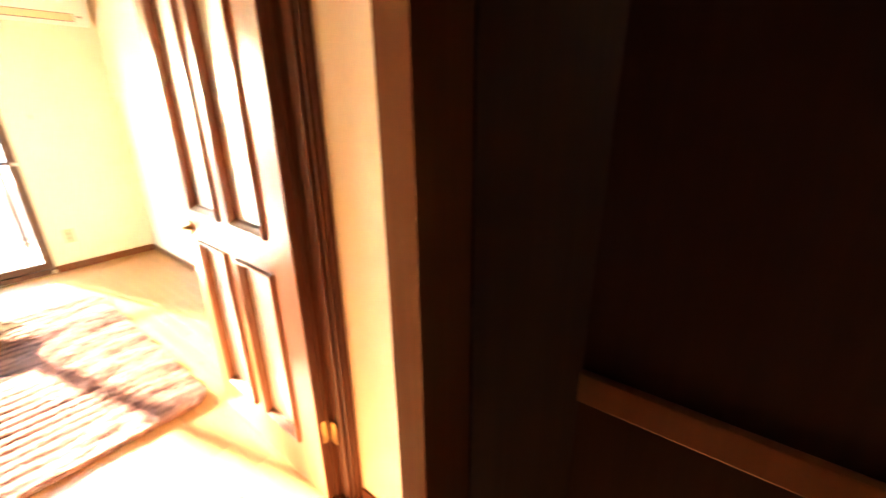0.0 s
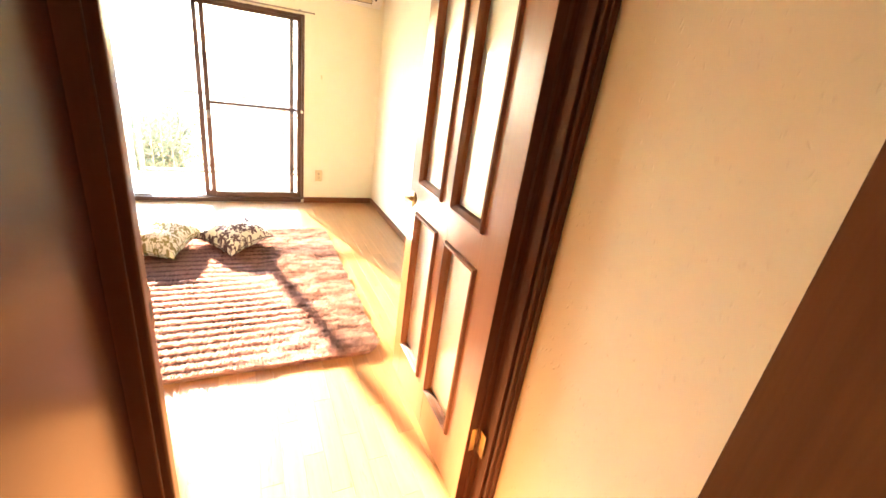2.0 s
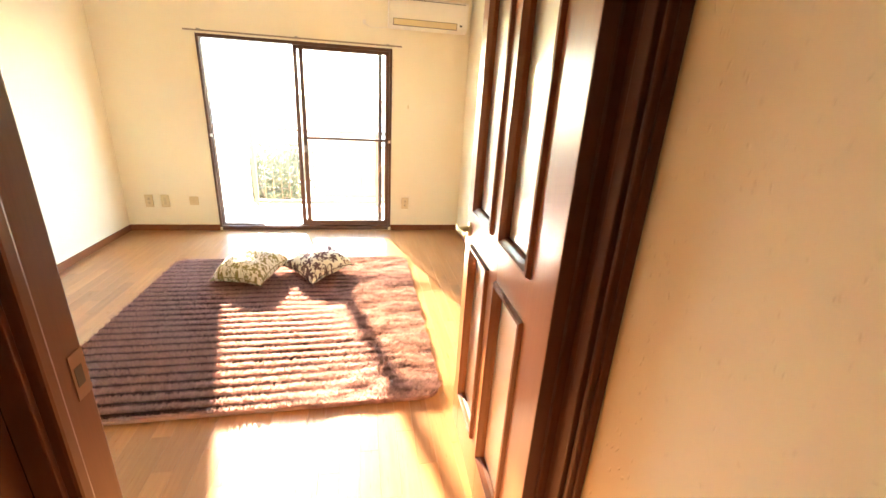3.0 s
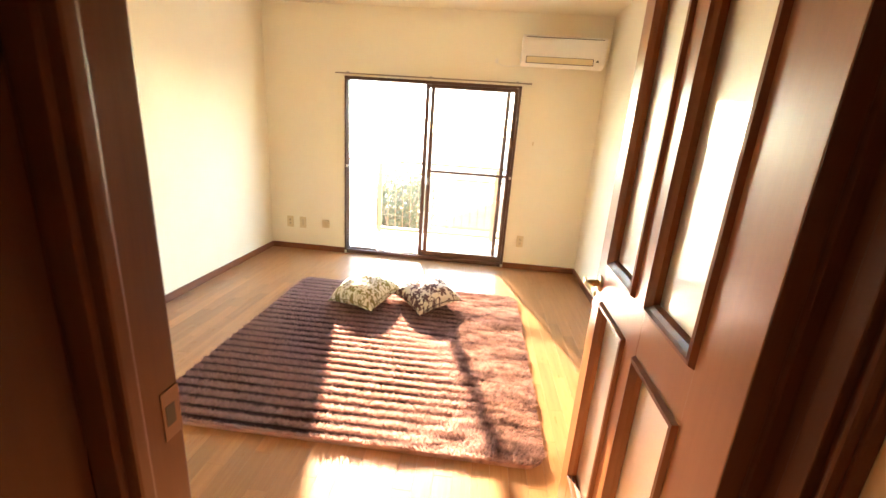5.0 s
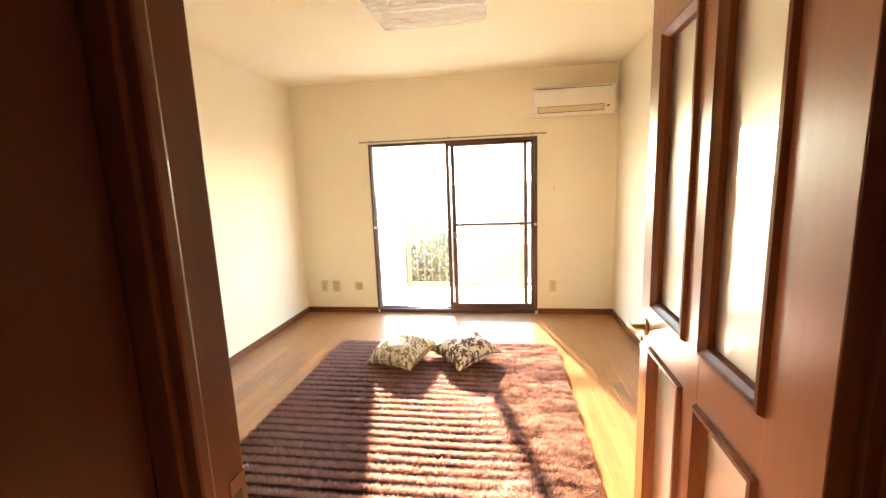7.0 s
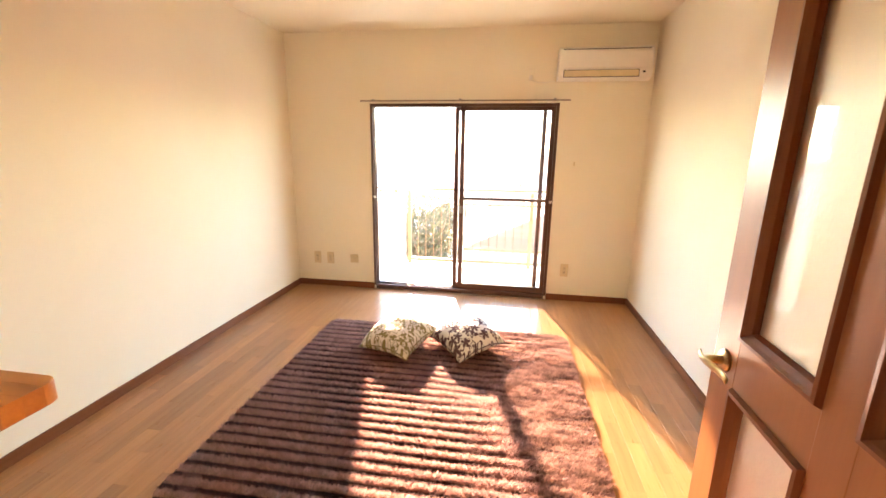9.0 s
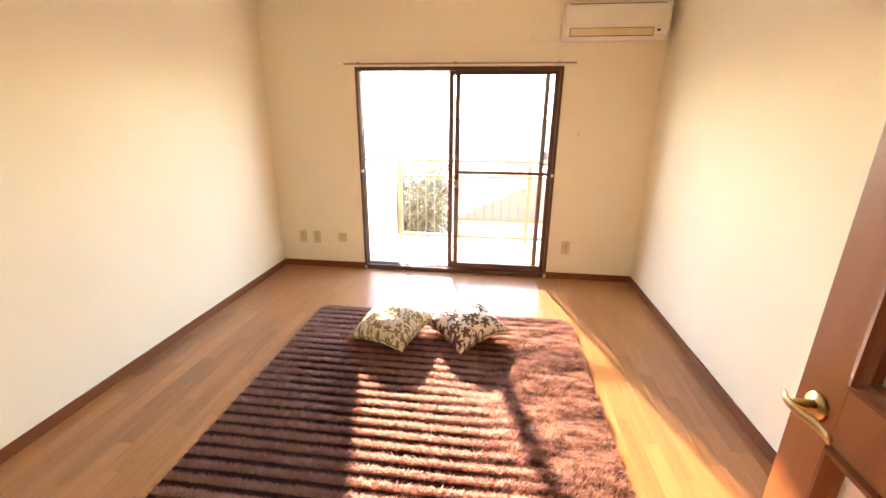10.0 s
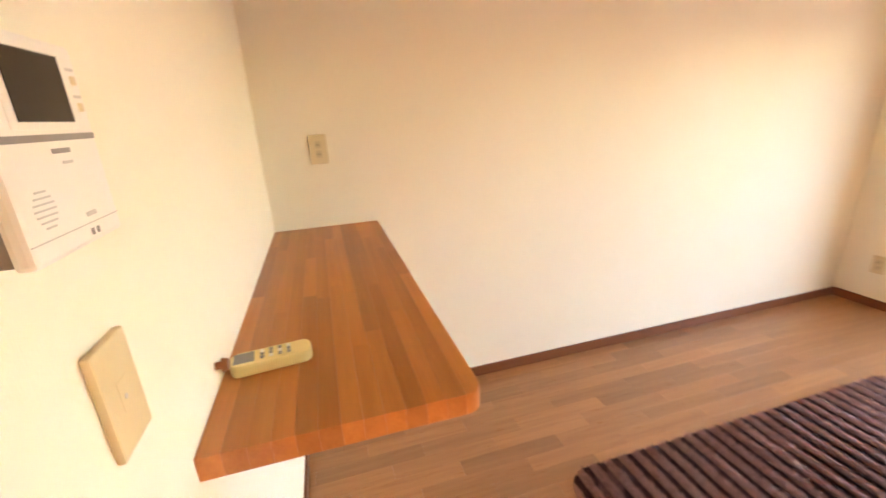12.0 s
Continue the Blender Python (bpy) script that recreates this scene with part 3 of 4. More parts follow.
# ---- balcony and outside ----
setting("balcony_floor", box(-2.6, YW + T, -0.30, 3.2, 6.10, -0.125), M_CONC, "pale concrete balcony floor")
setting("balcony_kerb", box(-0.93, 5.83, -0.125, 3.2, 6.05, -0.045, 0.008), M_CONC, "white concrete balcony kerb")
setting("balcony_wall", box(-2.6, 5.95, -0.125, -0.93, 6.05, 0.83, 0.01), M_CONC, "white painted balcony parapet")
railing = thing("balcony_railing", Matrix(), "tan painted metal balcony railing with thin bars", "railing")
part("top_rail", box(-1.30, 5.90, 0.902, 3.2, 5.96, 0.930, 0.006), M_RAIL, railing)
part("middle_rail", box(-0.86, 5.915, 0.727, 3.2, 5.945, 0.748, 0.003), M_RAIL, railing)
part("bottom_rail", box(-0.86, 5.915, 0.0, 3.2, 5.945, 0.032, 0.003), M_RAIL, railing)
for x in (-0.85, 0.66, 2.17):
    part("post", box(x - 0.022, 5.905, -0.046, x + 0.022, 5.955, 0.896, 0.003), M_RAIL, railing)
for x in (-1.22, -1.02):
    part("bracket", box(x - 0.02, 5.905, 0.858, x + 0.02, 5.955, 0.896, 0.003), M_RAIL, railing)
for i in range(30):
    x = -0.74 + i * 0.10
    if min(abs(x - p) for p in (0.66, 2.17)) > 0.03:
        part("bar", box(x - 0.0045, 5.925, 0.031, x + 0.0045, 5.935, 0.723), M_RAIL, railing)

ground = setting("ground", box(-400, 4.86, -3.3, 400, 800, -3.0), M_SOIL, "bare garden ground below the balcony")
setting("facade", box(-4.2, YW + T, -3.0, -2.6, YW + T + 0.1, 3.2), M_CONC, "pale outer wall of the building")


def house(x0, x1, y0, y1, z_eave, z_ridge, walls, roof, label, storeys, hips=(0.0, 0.0)):
    h = thing("house", pose((x0 + x1) / 2, (y0 + y1) / 2, -3.0), label, "house", "neighbouring houses")
    w, d = (x1 - x0) / 2, (y1 - y0) / 2
    part("wall", box(-w, -d, 0, w, d, z_eave + 3.0), walls, h)
    bm = bmesh.new()
    o, ze, zr = 0.5, z_eave + 2.9, z_ridge + 3.0
    for s in (-1, 1):
        # stepped courses from eave to ridge, one sheet a slope
        n, rows_ = 14, []
        for i in range(n):
            a, b = i / n, (i + 1) / n
            for k, lift in ((a, 0.014), (b, 0.008)):
                rows_.append((s * (d + o) * (1 - k), ze + (zr - ze) * k + lift))
        rows_ += [(0.0, zr - 0.08), (s * (d + o), ze - 0.06)]
        vs = []
        for e, hip in ((-1, hips[0]), (1, hips[1])):
            vs.append([bm.verts.new((e * (w + o - hip * (1 - abs(y) / (d + o))), y, z)) for y, z in rows_])
        for i in range(len(rows_)):
            j = (i + 1) % len(rows_)
            bm.faces.new((vs[0][i], vs[0][j], vs[1][j], vs[1][i]))
        bm.faces.new(vs[0])
        bm.faces.new(vs[1][::-1])
        bmesh.ops.recalc_face_normals(bm, faces=bm.faces)
        part("roof", bm, roof, h)
        bm = bmesh.new()
    bm.free()
    for s, hip in zip((-1, 1), hips):
        if hip:
            bm = bmesh.new()
            top = [bm.verts.new(p) for p in ((s * (w + o), -d - o, ze), (s * (w + o), d + o, ze), (s * (w + o - hip), 0, zr))]
            low = [bm.verts.new(v.co - Vector((0, 0, 0.07))) for v in top]
            bm.faces.new(top)
            bm.faces.new(low[::-1])
            for i in range(3):
                bm.faces.new((top[i], low[i], low[(i + 1) % 3], top[(i + 1) % 3]))
            bmesh.ops.recalc_face_normals(bm, faces=bm.faces)
            part("roof", bm, roof, h)
            continue
        bm = outline(bmesh.new(), ((-d, ze), (d, ze), (0, zr - 0.1)), 0, 0.12)
        bmesh.ops.transform(bm, matrix=Matrix(((0, 0, 1, s * w - 0.06), (1, 0, 0, 0), (0, 1, 0, 0), (0, 0, 0, 1))), verts=bm.verts)
        part("gable", bm, walls, h)
    for k in range(storeys):
        for i in range(3):
            x, z = -w * 0.6 + i * w * 0.6, 0.9 + k * 2.6
            win_ = part("window", box(x - 0.55, -d - 0.04, z, x + 0.55, -d + 0.02, z + 1.1), M_ALU, h)
            part("glass", box(x - 0.5, -d - 0.045, z + 0.05, x + 0.5, -d - 0.041, z + 1.05), M_SCREEN, win_)
    return h


house(-0.4, 8.0, 13.5, 19.5, -1.4, 0.2, M_STUCCO, M_TILE, "low house with a brown tiled roof", 0, (5.0, 0.0))
house(-12.0, -3.8, 19.0, 26.0, -0.45, 0.75, M_STUCCO, M_ROOFG, "pale house with a grey roof", 1, (0.0, 2.6))
house(2.0, 12.0, 32.0, 40.0, -1.6, -0.5, M_STUCCO, M_ROOFG, "distant pale house with a grey roof", 1)


def tree(x, y, height, spread, leaves, seed):
    rnd = random.Random(seed)
    t = thing("tree", pose(x, y, -3.0), "leafy green garden tree with thin bare twigs", "tree", "garden trees")
    bm = cyl(bmesh.new(), (0, 0, 0), (0.05, 0.0, height * 0.55), 0.09, 0.05, 9)
    tips = []
    for i in range(13):
        a, k = rnd.uniform(0, 6.28), rnd.uniform(0.35, 0.95)
        p0 = Vector((0.03, 0, height * rnd.uniform(0.3, 0.55)))
        p1 = Vector((math.cos(a) * spread * k, math.sin(a) * spread * k, height * rnd.uniform(0.62, 1.0)))
        cyl(bm, p0, p1, 0.026, 0.006, 6)
        tips.append((p0, p1))
        for j in range(3):
            q = p0.lerp(p1, rnd.uniform(0.4, 0.9))
            e = q + Vector((rnd.uniform(-0.5, 0.5), rnd.uniform(-0.5, 0.5), rnd.uniform(-0.1, 0.5)))
            cyl(bm, q, e, 0.010, 0.003, 5)
            tips.append((q, e))
    part("trunk", bm, M_BARK, t)
    verts, faces = [], []
    for i in range(leaves):
        a, b = rnd.choice(tips)
        c = a.lerp(b, rnd.uniform(0.35, 1.08)) + Vector([rnd.gauss(0, 0.13) for _ in range(3)])
        u = Vector([rnd.gauss(0, 1) for _ in range(3)]).normalized()
        v = u.orthogonal().normalized()
        s = rnd.uniform(0.035, 0.07)
        k = len(verts)
        n = u.cross(v) * s * 0.18
        verts += [c - u * s, c + v * s * 0.42 + n, c + u * s, c - v * s * 0.42 + n]
        faces += [(k, k + 1, k + 2), (k, k + 2, k + 3)]
    me = bpy.data.meshes.new("crown")
    me.from_pydata(verts, [], faces)
    me.materials.append(M_LEAF)
    ob = new("crown", me)
    ob.parent = t
    tagged(ob, kind="stuff")


tree(-1.35, 9.2, 3.45, 1.0, 3600, 3)
tree(-1.75, 11.2, 3.3, 1.1, 3600, 8)
tree(-2.9, 10.2, 3.1, 1.2, 3000, 5)

# ---- air conditioner ----
def air_conditioner():
    ac = thing("air_conditioner", Matrix(), "white wall-mounted air conditioner below the ceiling", "air conditioner")
    x0, x1, z0, z1 = 0.720, 1.442, 1.947, 2.194
    prof = [(YW - 0.001, z0 + 0.01), (YW - 0.001, z1), (YW - 0.1400, z1), (YW - 0.1550, z1 - 0.012), (YW - 0.1600, z0 + 0.075), (YW - 0.1470, z0 + 0.030), (YW - 0.1050, z0), (YW - 0.05, z0)]
    bm = bmesh.new()
    f = bm.faces.new([bm.verts.new((x0, y, z)) for y, z in prof])
    r = bmesh.ops.extrude_face_region(bm, geom=[f])
    bmesh.ops.translate(bm, vec=(x1 - x0, 0, 0), verts=[g for g in r["geom"] if isinstance(g, bmesh.types.BMVert)])
    bmesh.ops.recalc_face_normals(bm, faces=bm.faces)
    bmesh.ops.bevel(bm, geom=list(bm.edges), offset=0.007, segments=3, profile=0.6, affect="EDGES")
    part("body", bm, M_WHITE, ac)
    part("front_panel", box(x0 + 0.012, YW - 0.1650, z0 + 0.085, x1 - 0.012, YW - 0.1590, z1 - 0.030, 0.0025), M_WHITE, ac)
    part("top_grille", box(x0 + 0.03, YW - 0.1510, z1 - 0.022, x1 - 0.03, YW - 0.1525 - 0.006, z1 - 0.017), M_COVER, ac)
    louvre = box(x0 + 0.045, YW - 0.1635, z0 + 0.022, x1 - 0.105, YW - 0.1450, z0 + 0.070, 0.003)
    part("outlet", box(x0 + 0.040, YW - 0.1615, z0 + 0.018, x1 - 0.100, YW - 0.1470, z0 + 0.074, 0.001), M_COVER, ac)
    part("louvre", louvre, M_IVORY, ac, "cream swing louvre")
    part("receiver", box(x1 - 0.075, YW - 0.1625, z0 + 0.048, x1 - 0.055, YW - 0.1550, z0 + 0.062, 0.001), M_SLOT, ac)
    return ac


air_conditioner()
cv = thing("wall_socket_cover", Matrix(), "cream wall socket with a cord to the air conditioner", "socket")
part("plate", box(0.482, YW - 0.010, 1.955, 0.534, YW - 0.0005, 2.060, 0.003), M_WALL, cv)
part("plug", box(0.494, YW - 0.032, 1.970, 0.522, YW - 0.010, 2.005, 0.004), M_WHITE, cv)
cu = bpy.data.curves.new("cord", "CURVE")
cu.dimensions, cu.bevel_depth = "3D", 0.003
sp_ = cu.splines.new("BEZIER")
pts = [(0.508, YW - 0.03, 1.970), (0.58, YW - 0.012, 1.950), (0.712, YW - 0.03, 1.958)]
sp_.bezier_points.add(len(pts) - 1)
for bp, p in zip(sp_.bezier_points, pts):
    bp.co, bp.handle_left_type, bp.handle_right_type = p, "AUTO", "AUTO"
cu.materials.append(M_WHITE)
cord = new("cord", cu)
cord.parent = cv

# ---- sockets and plates ----
def plate(m, label, kind_, group="wall plates"):
    """A wall plate in its own x (width), z (height), with the front at -y."""
    p = thing("wall_socket", m, label, "socket", group)
    w, h = {"jack": (0.040, 0.042), "hole": (0.035, 0.059)}.get(kind_, (0.035, 0.060))
    part("plate", box(-w, -0.009, -h, w, -0.0004, h, 0.003), M_IVORY, p)
    if kind_ == "jack":
        p.children[0].data.materials[0] = M_IVORY
    if kind_ == "double":
        for z in (-0.019, 0.019):
            k = part("insert", box(-0.012, -0.0105, z - 0.015, 0.012, -0.0088, z + 0.015, 0.001), M_BEIGE, p)
            for x in (-0.0045, 0.0045):
                part("slot", box(x - 0.001, -0.0112, z - 0.005, x + 0.001, -0.0104, z + 0.004), M_SLOT, k)
    elif kind_ == "blank":
        part("insert", box(-0.012, -0.0105, -0.034, 0.012, -0.0088, 0.034, 0.001), M_BEIGE, p)
    elif kind_ == "jack":
        for a in range(5):
            s, c = math.sin(a * 1.2566), math.cos(a * 1.2566)
            part("hole", rod((0.017 * s, -0.0088, 0.017 * c), (0.017 * s, -0.0100, 0.017 * c), 0.005, n=10), M_BRASS, p)
        part("hub", rod((0, -0.0088, 0), (0, -0.012, 0), 0.007, n=12), M_BRASS, p)
    elif kind_ == "hole":
        part("insert", box(-0.010, -0.0093, -0.016, 0.010, -0.0088, 0.016, 0.0002), M_IVORY, p)
        part("hole", rod((0, -0.0092, -0.004), (0, -0.0097, -0.004), 0.003, n=12), M_PRINT, p)
    return p


plate(pose(-1.530, YW, 0.297), "ivory double power socket on the window wall", "double")
plate(pose(-1.391, YW, 0.297), "ivory television socket plate on the window wall", "blank")
plate(pose(-1.138, YW, 0.301), "small square ivory gas tap plate", "jack")
plate(pose(0.918, YW, 0.298), "ivory power socket beside the window", "double")
plate(pose(XL, 1.266, 1.279, 0, 0, 90), "ivory double socket above the wooden shelf", "double")
plate(pose(-0.335, YD, 1.143, 0, 0, 180), "ivory blank cable plate below the intercom", "hole")
hk = thing("wall_hook", pose(0.928, YW, 1.275), "tiny cream wall hook beside the window", "hook")
part("base", box(-0.006, -0.004, -0.018, 0.006, -0.0003, 0.018, 0.001), M_IVORY, hk)
part("peg", rod((0, -0.004, -0.006), (0, -0.014, -0.002), 0.003, n=8), M_IVORY, hk)

# ---- intercom ----
def intercom(m):
    """Front at -y in its own frame; x to its right as seen from the front."""
    ic = thing("intercom", m, "white video intercom with a dark screen on the door wall", "intercom")
    w, d = 0.068, 0.034
    part("back_box", box(-w + 0.004, -d + 0.012, -0.079, w - 0.004, -0.0004, 0.086, 0.003), M_GREY, ic, "grey back shell")
    part("front_cover", box(-w, -d, -0.082, w, -d + 0.014, 0.090, 0.0045), M_WHITE, ic)
    part("screen_surround", box(-0.044, -d - 0.0007, 0.018, 0.046, -d + 0.001, 0.084, 0.0005), M_WHITE, ic)
    part("screen", box(-0.035, -d - 0.0014, 0.024, 0.039, -d + 0.002, 0.078, 0.0006), M_SCREEN, ic, "dark glossy screen")
    part("slot", box(-w + 0.008, -d - 0.0008, 0.009, w - 0.004, -d + 0.002, 0.0145), M_GREY, ic)
    part("brand_bar", box(-0.007, -d - 0.0006, -0.001, 0.018, -d + 0.001, 0.003), M_GREY, ic)
    part("label_bar", box(0.003, -d - 0.0006, -0.010, 0.017, -d + 0.001, -0.0075), M_PRINT, ic)
    for z in (0.060, 0.037):
        part("button", box(0.053, -d - 0.0016, z - 0.004, 0.060, -d + 0.001, z + 0.004, 0.001), M_IVORY, ic)
        part("caption", box(0.050, -d - 0.0006, z + 0.008, 0.062, -d + 0.001, z + 0.0105), M_PRINT, ic)
    for i in range(7):
        hw = 0.0135 * math.cos((i - 3) * 0.36)
        part("speaker_slot", box(-0.038 - hw, -d - 0.0006, -0.028 - i * 0.0046, -0.038 + hw, -d + 0.001, -0.0265 - i * 0.0046), M_PRINT, ic)
    part("seam", box(-w + 0.002, -d - 0.0004, -0.0645, w - 0.002, -d + 0.001, -0.0635), M_PRINT, ic)
    for x in (0.012, 0.021):
        part("mark", box(x, -d - 0.0006, -0.075, x + 0.004, -d + 0.001, -0.069), M_GREY, ic)
    part("caption", box(0.012, -d - 0.0006, -0.058, 0.028, -d + 0.001, -0.054), M_PRINT, ic)
    return ic


intercom(pose(-0.306, YD, 1.379, 0, 0, 180) @ Matrix.Diagonal((0.98, 1.0, 0.93, 1.0)))

# ---- wooden shelf ----
def wall_shelf():
    SX0, SX1, SY0, SY1, Z0, Z1 = XL + 0.001, -0.450, YD + 0.001, 1.480, 0.908, 0.948
    sh = thing("wall_shelf", Matrix(), "thick laminated honey-brown wooden shelf in the room corner", "shelf")
    rnd = random.Random(4)
    n = 13
    w = (SY1 - SY0) / n
    for i in range(n):
        y0, y1 = SY0 + i * w, SY0 + (i + 1) * w - 0.0003
        cuts = [SX0] + sorted(SX0 + (SX1 - SX0) * f for f in (rnd.uniform(0.12, 0.4), rnd.uniform(0.52, 0.85))) + [SX1]
        for a, b in zip(cuts, cuts[1:]):
            if i == n - 1 and b == SX1:
                r = 0.032
                pts = [(a, y0), (b, y0)] + [(b - r + r * math.cos(t), y1 - r + r * math.sin(t)) for t in [radians(11.25 * k) for k in range(9)]] + [(a, y1)]
                bm = outline(bmesh.new(), pts, Z0, Z1)
                es = [e for e in bm.edges if e.verts[0].co.z > Z1 - 1e-4 and e.verts[1].co.z > Z1 - 1e-4 and min(v.co.y for v in e.verts) > y0 + 1e-4]
                bmesh.ops.bevel(bm, geom=es, offset=0.003, segments=2, profile=0.5, affect="EDGES")
            else:
                bm = box(a + (0.0002 if a > SX0 else 0), y0, Z0, b, y1, Z1)
            part("stave", bm, M_SHELF, sh)
    part("cleat", box(SX0, SY0, Z0 - 0.035, SX1 - 0.12, SY0 + 0.022, Z0 - 0.0004, 0.002), M_SHELF, sh)
    return sh


wall_shelf()

kn = thing("coat_peg", pose(-0.632, YD, 0.986), "small brown wooden peg on the wall by the shelf", "peg")
part("stem", rod((0, 0.0004, 0), (0, 0.012, 0), 0.007, n=12), M_DOOR, kn)
part("head", rod((0, 0.012, 0), (0, 0.022, 0), 0.013, 0.010, n=16), M_DOOR, kn)


def remote(m):
    r = thing("remote_control", m, "yellowed white air conditioner remote lying on the shelf", "remote control")
    bm = outline(bmesh.new(), round_rect(-0.026, -0.074, 0.026, 0.074, 0.018), 0.0, 0.026, 0.006)
    part("body", bm, plain("yellowed_plastic", (0.80, 0.66, 0.28), 0.4), r)
    part("display", box(-0.018, -0.066, 0.0255, 0.018, -0.030, 0.0270, 0.0006), M_LCD, r, "grey display window")
    for x, z in ((-0.010, -0.058), (0.0, -0.050), (0.008, -0.042)):
        part("digit", box(x - 0.006, z - 0.002, 0.0270, x + 0.006, z + 0.002, 0.0274), M_GREY, r)
    for i in range(4):
        for j in range(3):
            x, y = -0.012 + j * 0.012, -0.016 + i * 0.016
            part("button", box(x - 0.004, y - 0.0035, 0.0255, x + 0.004, y + 0.0035, 0.0282, 0.001), M_GREY if (i + j) % 3 else M_WHITE, r)
    return r


remote(pose(-0.668, 1.126, 0.948, 0, 0, 6))

# ---- ceiling light ----
def ceiling_light():
    cl = thing("ceiling_light", pose(0.045, 2.885, H), "square white ceiling light in clear plastic wrapping, unlit", "ceiling light")
    part("base", box(-0.24, -0.24, -0.030, 0.24, 0.24, -0.0004, 0.006), M_WHITE, cl)
    for s in (-1, 1):
        part("tube", rod((-0.21, s * 0.10, -0.055), (0.21, s * 0.10, -0.055), 0.014, n=16), M_WHITE, cl, "white fluorescent tube", True)
        for e in (-0.215, 0.215):
            part("socket", box(e - 0.010, s * 0.10 - 0.016, -0.075, e + 0.010, s * 0.10 + 0.016, -0.0302, 0.003), M_WHITE, cl)
    bm = outline(bmesh.new(), round_rect(-0.31, -0.29, 0.31, 0.29, 0.04), -0.105, -0.0008, 0.012)
    for v in bm.verts:
        v.co += noise.noise_vector(v.co * 9.0) * 0.008 if v.co.z < -0.02 else Vector()
    c = part("cover", bm, M_CLEAR, cl, "wrinkled clear plastic cover")
    c.visible_shadow = False
    return cl


ceiling_light()

# ---- rug ----
def rug():
    x0, y0, x1, y1 = -0.995, 2.018, 0.848, 3.868
    cx, cy = (x0 + x1) / 2, (y0 + y1) / 2
    rg = thing("rug", pose(cx, cy, 0.0), "brown striped shaggy rug with rounded corners on the wood floor", "rug")
    bm = outline(bmesh.new(), round_rect(x0 - cx, y0 - cy, x1 - cx, y1 - cy, 0.105, 10), 0.0005, 0.020, 0.006)
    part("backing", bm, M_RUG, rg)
    n = 210000
    rng = np.random.default_rng(5)
    hx, hy, rad = (x1 - x0) / 2 - 0.002, (y1 - y0) / 2 - 0.002, 0.103
    p = np.stack([rng.uniform(-hx, hx, n), rng.uniform(-hy, hy, n)], 1)
    q = np.maximum(np.abs(p) - [hx - rad, hy - rad], 0)
    p = p[(q ** 2).sum(1) < rad ** 2]
    n = len(p)
    s = np.sin(p[:, 1] * 2 * math.pi / RUG_RIB + 0.45) * 0.5 + 0.5
    # brushed flat and patchy over one side
    k = np.clip((p[:, 0] + 0.22 * np.sin(5.0 * p[:, 1] + 1.0) + 0.10 * np.sin(13.0 * p[:, 1]) - 0.26) / 0.22, 0, 1)
    tuft = 0.5 + 0.28 * np.sin(9.0 * p[:, 0] + 3.0 * np.sin(7.0 * p[:, 1])) + 0.25 * np.sin(31.0 * p[:, 1] + 4.0 * np.sin(6.0 * p[:, 0]))
    s = s * (1 - 0.85 * k) + tuft * 0.85 * k
    hgt = (0.007 + 0.016 * np.clip(s * 1.5 - 0.2, 0, 1)) * rng.uniform(0.75, 1.2, n)
    ang = 1.4 * np.sin(p[:, 0] * 5.1 + 2.0 * np.sin(p[:, 1] * 3.3)) + 1.1 * np.sin(p[:, 1] * 6.3 + p[:, 0] * 2.2) + rng.normal(0, 0.9, n)
    lean = rng.uniform(0.3, 1.1, n) * hgt
    tip = np.stack([np.cos(ang) * lean, np.sin(ang) * lean, hgt], 1)
    wa = rng.uniform(0, math.pi, n)
    side = np.stack([np.cos(wa), np.sin(wa), 0 * wa], 1) * rng.uniform(0.0016, 0.0030, n)[:, None]
    base = np.concatenate([p, np.full((n, 1), 0.0192)], 1)
    v = np.stack([base - side, base + side, base + tip], 1).reshape(-1, 3)
    me = bpy.data.meshes.new("pile")
    me.from_pydata(v, [], np.arange(3 * n).reshape(-1, 3).tolist())
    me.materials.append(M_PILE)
    ob = new("pile", me)
    ob.parent = rg
    tagged(ob, "soft striped brown pile", kind="stuff")


rug()

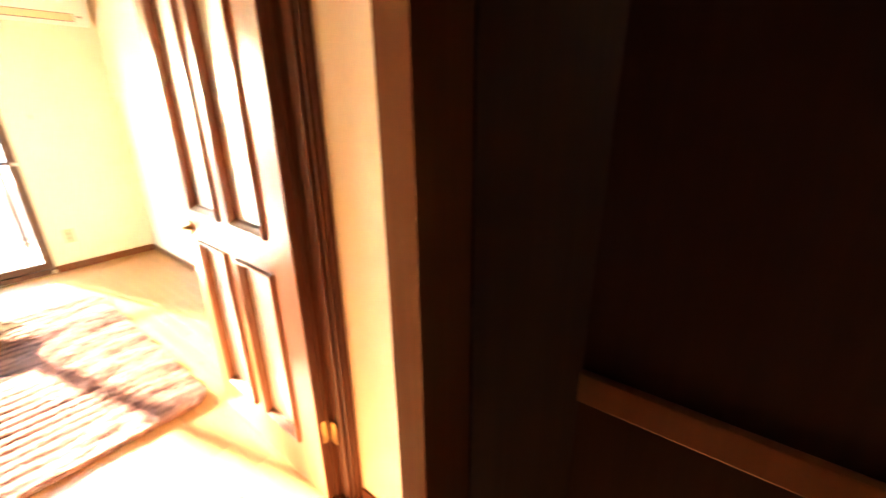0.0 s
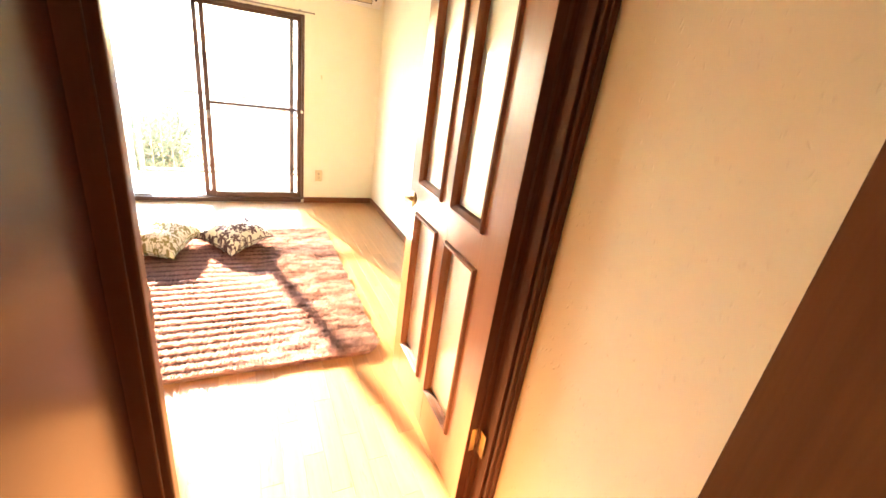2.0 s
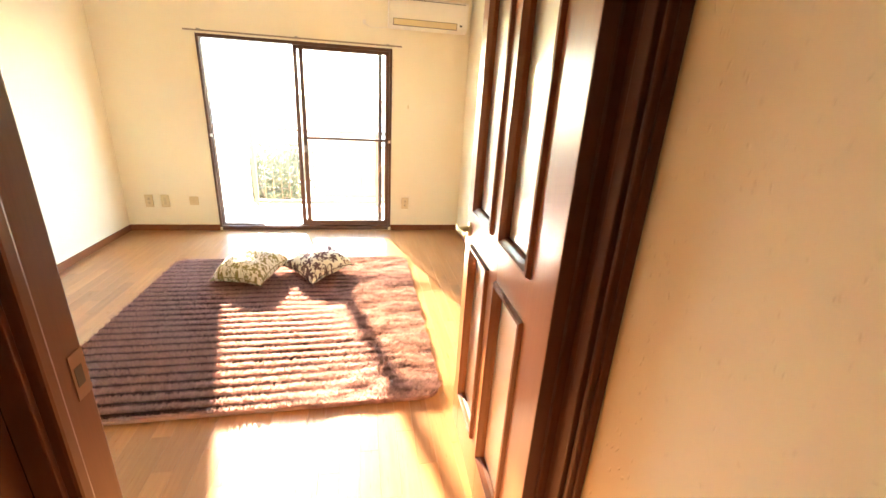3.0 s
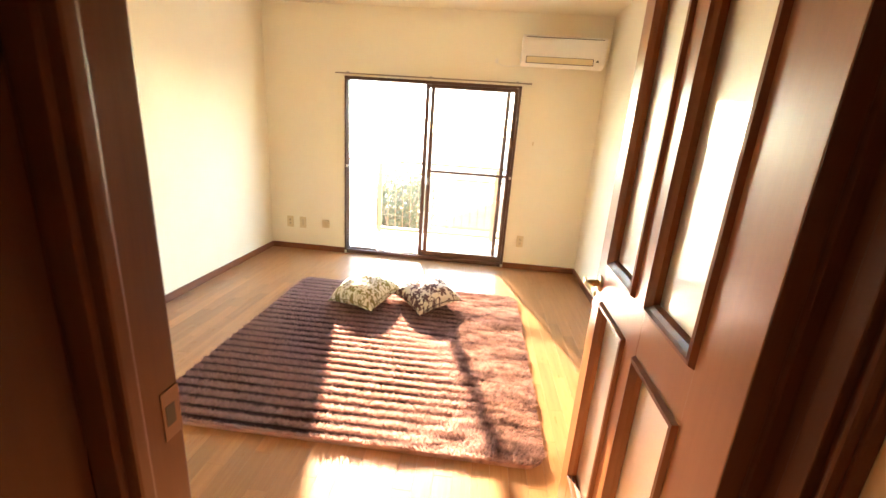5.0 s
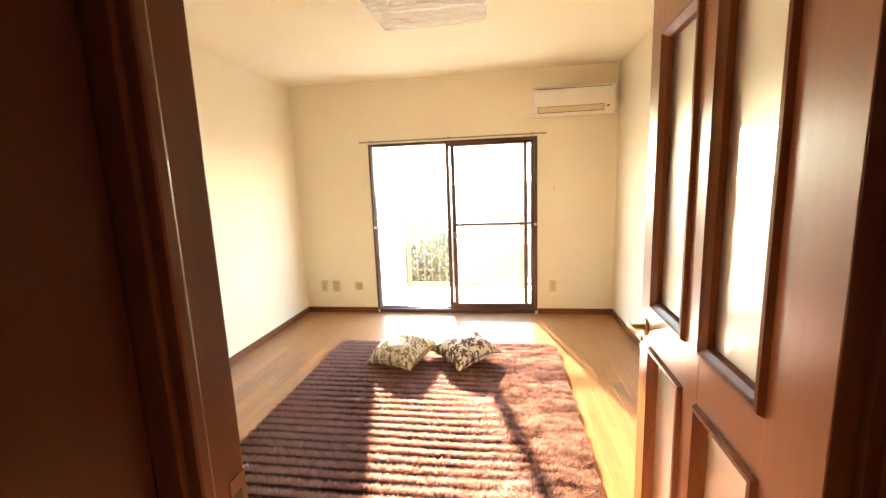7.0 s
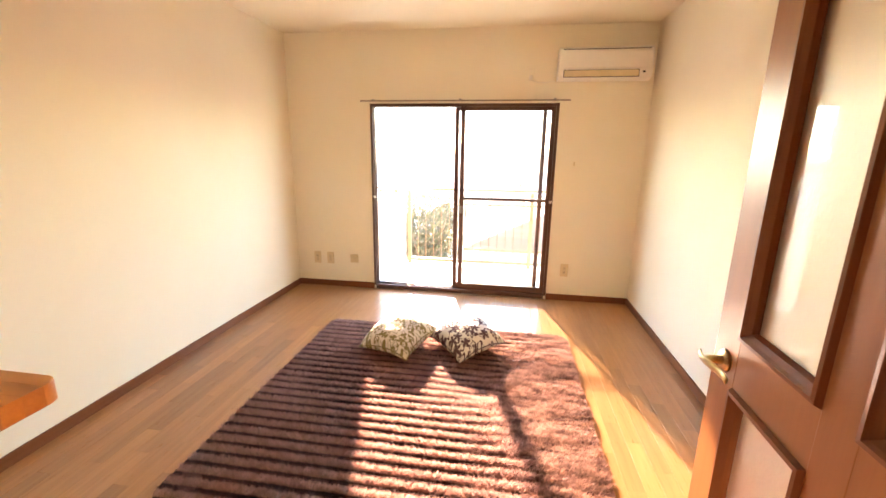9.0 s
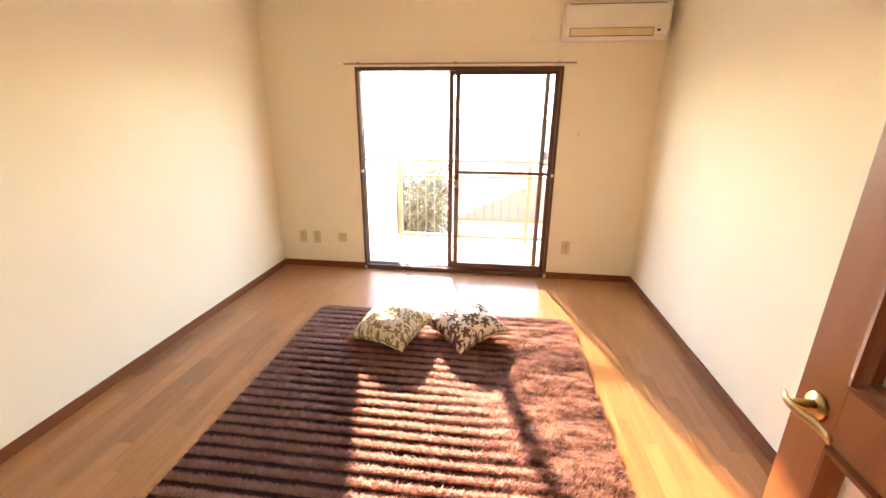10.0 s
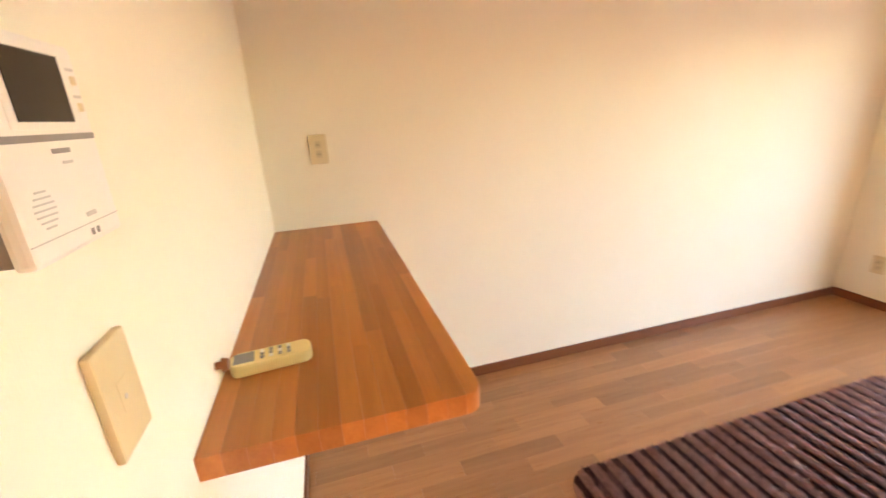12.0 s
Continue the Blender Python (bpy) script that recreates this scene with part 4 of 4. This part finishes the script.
# ---- cushions ----
def cushion(m, half, thick, material, label, seed):
    n = 30
    bm = bmesh.new()
    grid = {}
    for side in (1, -1):
        for i in range(n + 1):
            for j in range(n + 1):
                u, v = 2 * i / n - 1, 2 * j / n - 1
                edge = i in (0, n) or j in (0, n)
                if side < 0 and edge:
                    grid[side, i, j] = grid[1, i, j]
                    continue
                h = ((1 - u ** 2) * (1 - v ** 2)) ** 0.42
                x = half * u * (1 - 0.11 * (1 - v * v) * u * u)
                y = half * v * (1 - 0.11 * (1 - u * u) * v * v)
                c = noise.noise(Vector((x * 9 + seed, y * 9, side * 2.0)))
                w = noise.noise(Vector((x * 26 + seed, y * 26, side * 3.0)))
                z = side * thick * h * (1 + 0.16 * c) + 0.006 * w * (1 - h) - 0.05 * ((u * u + v * v) / 2) ** 2
                grid[side, i, j] = bm.verts.new((x, y, z))
        for i in range(n):
            for j in range(n):
                bm.faces.new([grid[side, a, b] for a, b in ((i, j), (i + 1, j), (i + 1, j + 1), (i, j + 1))])
    bmesh.ops.recalc_face_normals(bm, faces=bm.faces)
    uv = bm.loops.layers.uv.new("cloth")
    place = {v: (2 * i / n - 1, 2 * j / n - 1, sd) for (sd, i, j), v in grid.items()}
    for f in bm.faces:
        for lp in f.loops:
            u, v, sd = place[lp.vert]
            lp[uv].uv = (u * half * 1.15 + seed, v * half * 1.15)
    c = thing("cushion", m, label, "cushion", "cushions on the rug")
    part("cover", bm, material, c, "", True)
    bm = bmesh.new()
    prev = None
    rim = [(i, 0) for i in range(n)] + [(n, j) for j in range(n)] + [(n - i, n) for i in range(n)] + [(0, n - j) for j in range(n)]
    pts = []
    for i, j in rim:
        u, v = 2 * i / n - 1, 2 * j / n - 1
        pts.append(Vector((half * u * (1 - 0.11 * (1 - v * v) * u * u), half * v * (1 - 0.11 * (1 - u * u) * v * v), -0.05 * ((u * u + v * v) / 2) ** 2)) * 1.004)
    loops = []
    for k, p in enumerate(pts):
        t = (pts[(k + 1) % len(pts)] - pts[k - 1]).normalized()
        o = Vector((t.y, -t.x, 0))
        loops.append([bm.verts.new(p + o * 0.0035 * math.cos(a) + Vector((0, 0, 0.0035 * math.sin(a)))) for a in [radians(60 * q) for q in range(6)]])
    for k in range(len(loops)):
        a, b = loops[k], loops[(k + 1) % len(loops)]
        for q in range(6):
            bm.faces.new((a[q], a[(q + 1) % 6], b[(q + 1) % 6], b[q]))
    bmesh.ops.recalc_face_normals(bm, faces=bm.faces)
    part("piping", bm, material, c, "", True)
    return c


cushion(pose(-0.350, 3.495, 0.122, 8, -2, -22), 0.203, 0.102, M_GREEN, "white cushion with green leaf print lying on the rug", 1.0)
cushion(pose(0.118, 3.565, 0.118, 6, -8, 41), 0.200, 0.092, M_PURPLE, "white cushion with dark purple flower print lying on the rug", 7.0)

# ---- floor strips ----
floor_ob = bpy.data.objects["floor"]


def strip_mesh(w, l):
    b, g = 0.0005, 0.0002
    a0, a1, c0, c1 = g, w - g, g, l - g
    v = [(a0, c0, -0.0105), (a1, c0, -0.0105), (a1, c1, -0.0105), (a0, c1, -0.0105),
         (a0, c0, -b), (a1, c0, -b), (a1, c1, -b), (a0, c1, -b),
         (a0 + b, c0 + b, 0), (a1 - b, c0 + b, 0), (a1 - b, c1 - b, 0), (a0 + b, c1 - b, 0)]
    f = [(8, 9, 10, 11)]
    for k in (0, 4):
        for i in range(4):
            j = (i + 1) % 4
            f.append((k + i, k + j, k + 4 + j, k + 4 + i))
    return v, f


SW, SL = 0.0757, 0.455
verts, faces = strip_mesh(SW, SL)
one = bpy.data.meshes.new("plank")
one.from_pydata(verts, [], faces)
one.materials.append(M_PLANK)
rest_v, rest_f, count = [], [], 0
nx = int((XR - XL) / SW) + 1
for i in range(-1, nx + 8):
    x = XL + i * SW
    off = (0.0, 0.31, 0.13, 0.40, 0.22)[i % 5] * SL / 0.455
    for k in range(-6, 12):
        y = YD - 0.02 + off + k * SL - 0.4
        if y > YW - 0.01 or x > 2.05 or (y < 0.5 and x < 0.0 - SW):
            continue
        near = (0.9 < y < 3.3 and y + SL < YW and x > XL - SW) and not (-0.95 < x < 0.80 and 2.0 < y < 3.3)
        if near and count < 295:
            ob = new("plank", one)
            ob.location = (x, y, 0)
            ob.parent = floor_ob
            count += 1
        else:
            b0 = len(rest_v)
            rest_v += [(a + x, min(c + y, YW), z) for a, c, z in verts]
            rest_f += [tuple(q + b0 for q in f) for f in faces]
me = bpy.data.meshes.new("planks")
me.from_pydata(rest_v, [], rest_f)
me.materials.append(M_PLANKS)
pl = new("planks", me)
pl.parent = floor_ob
tagged(pl, kind="stuff")
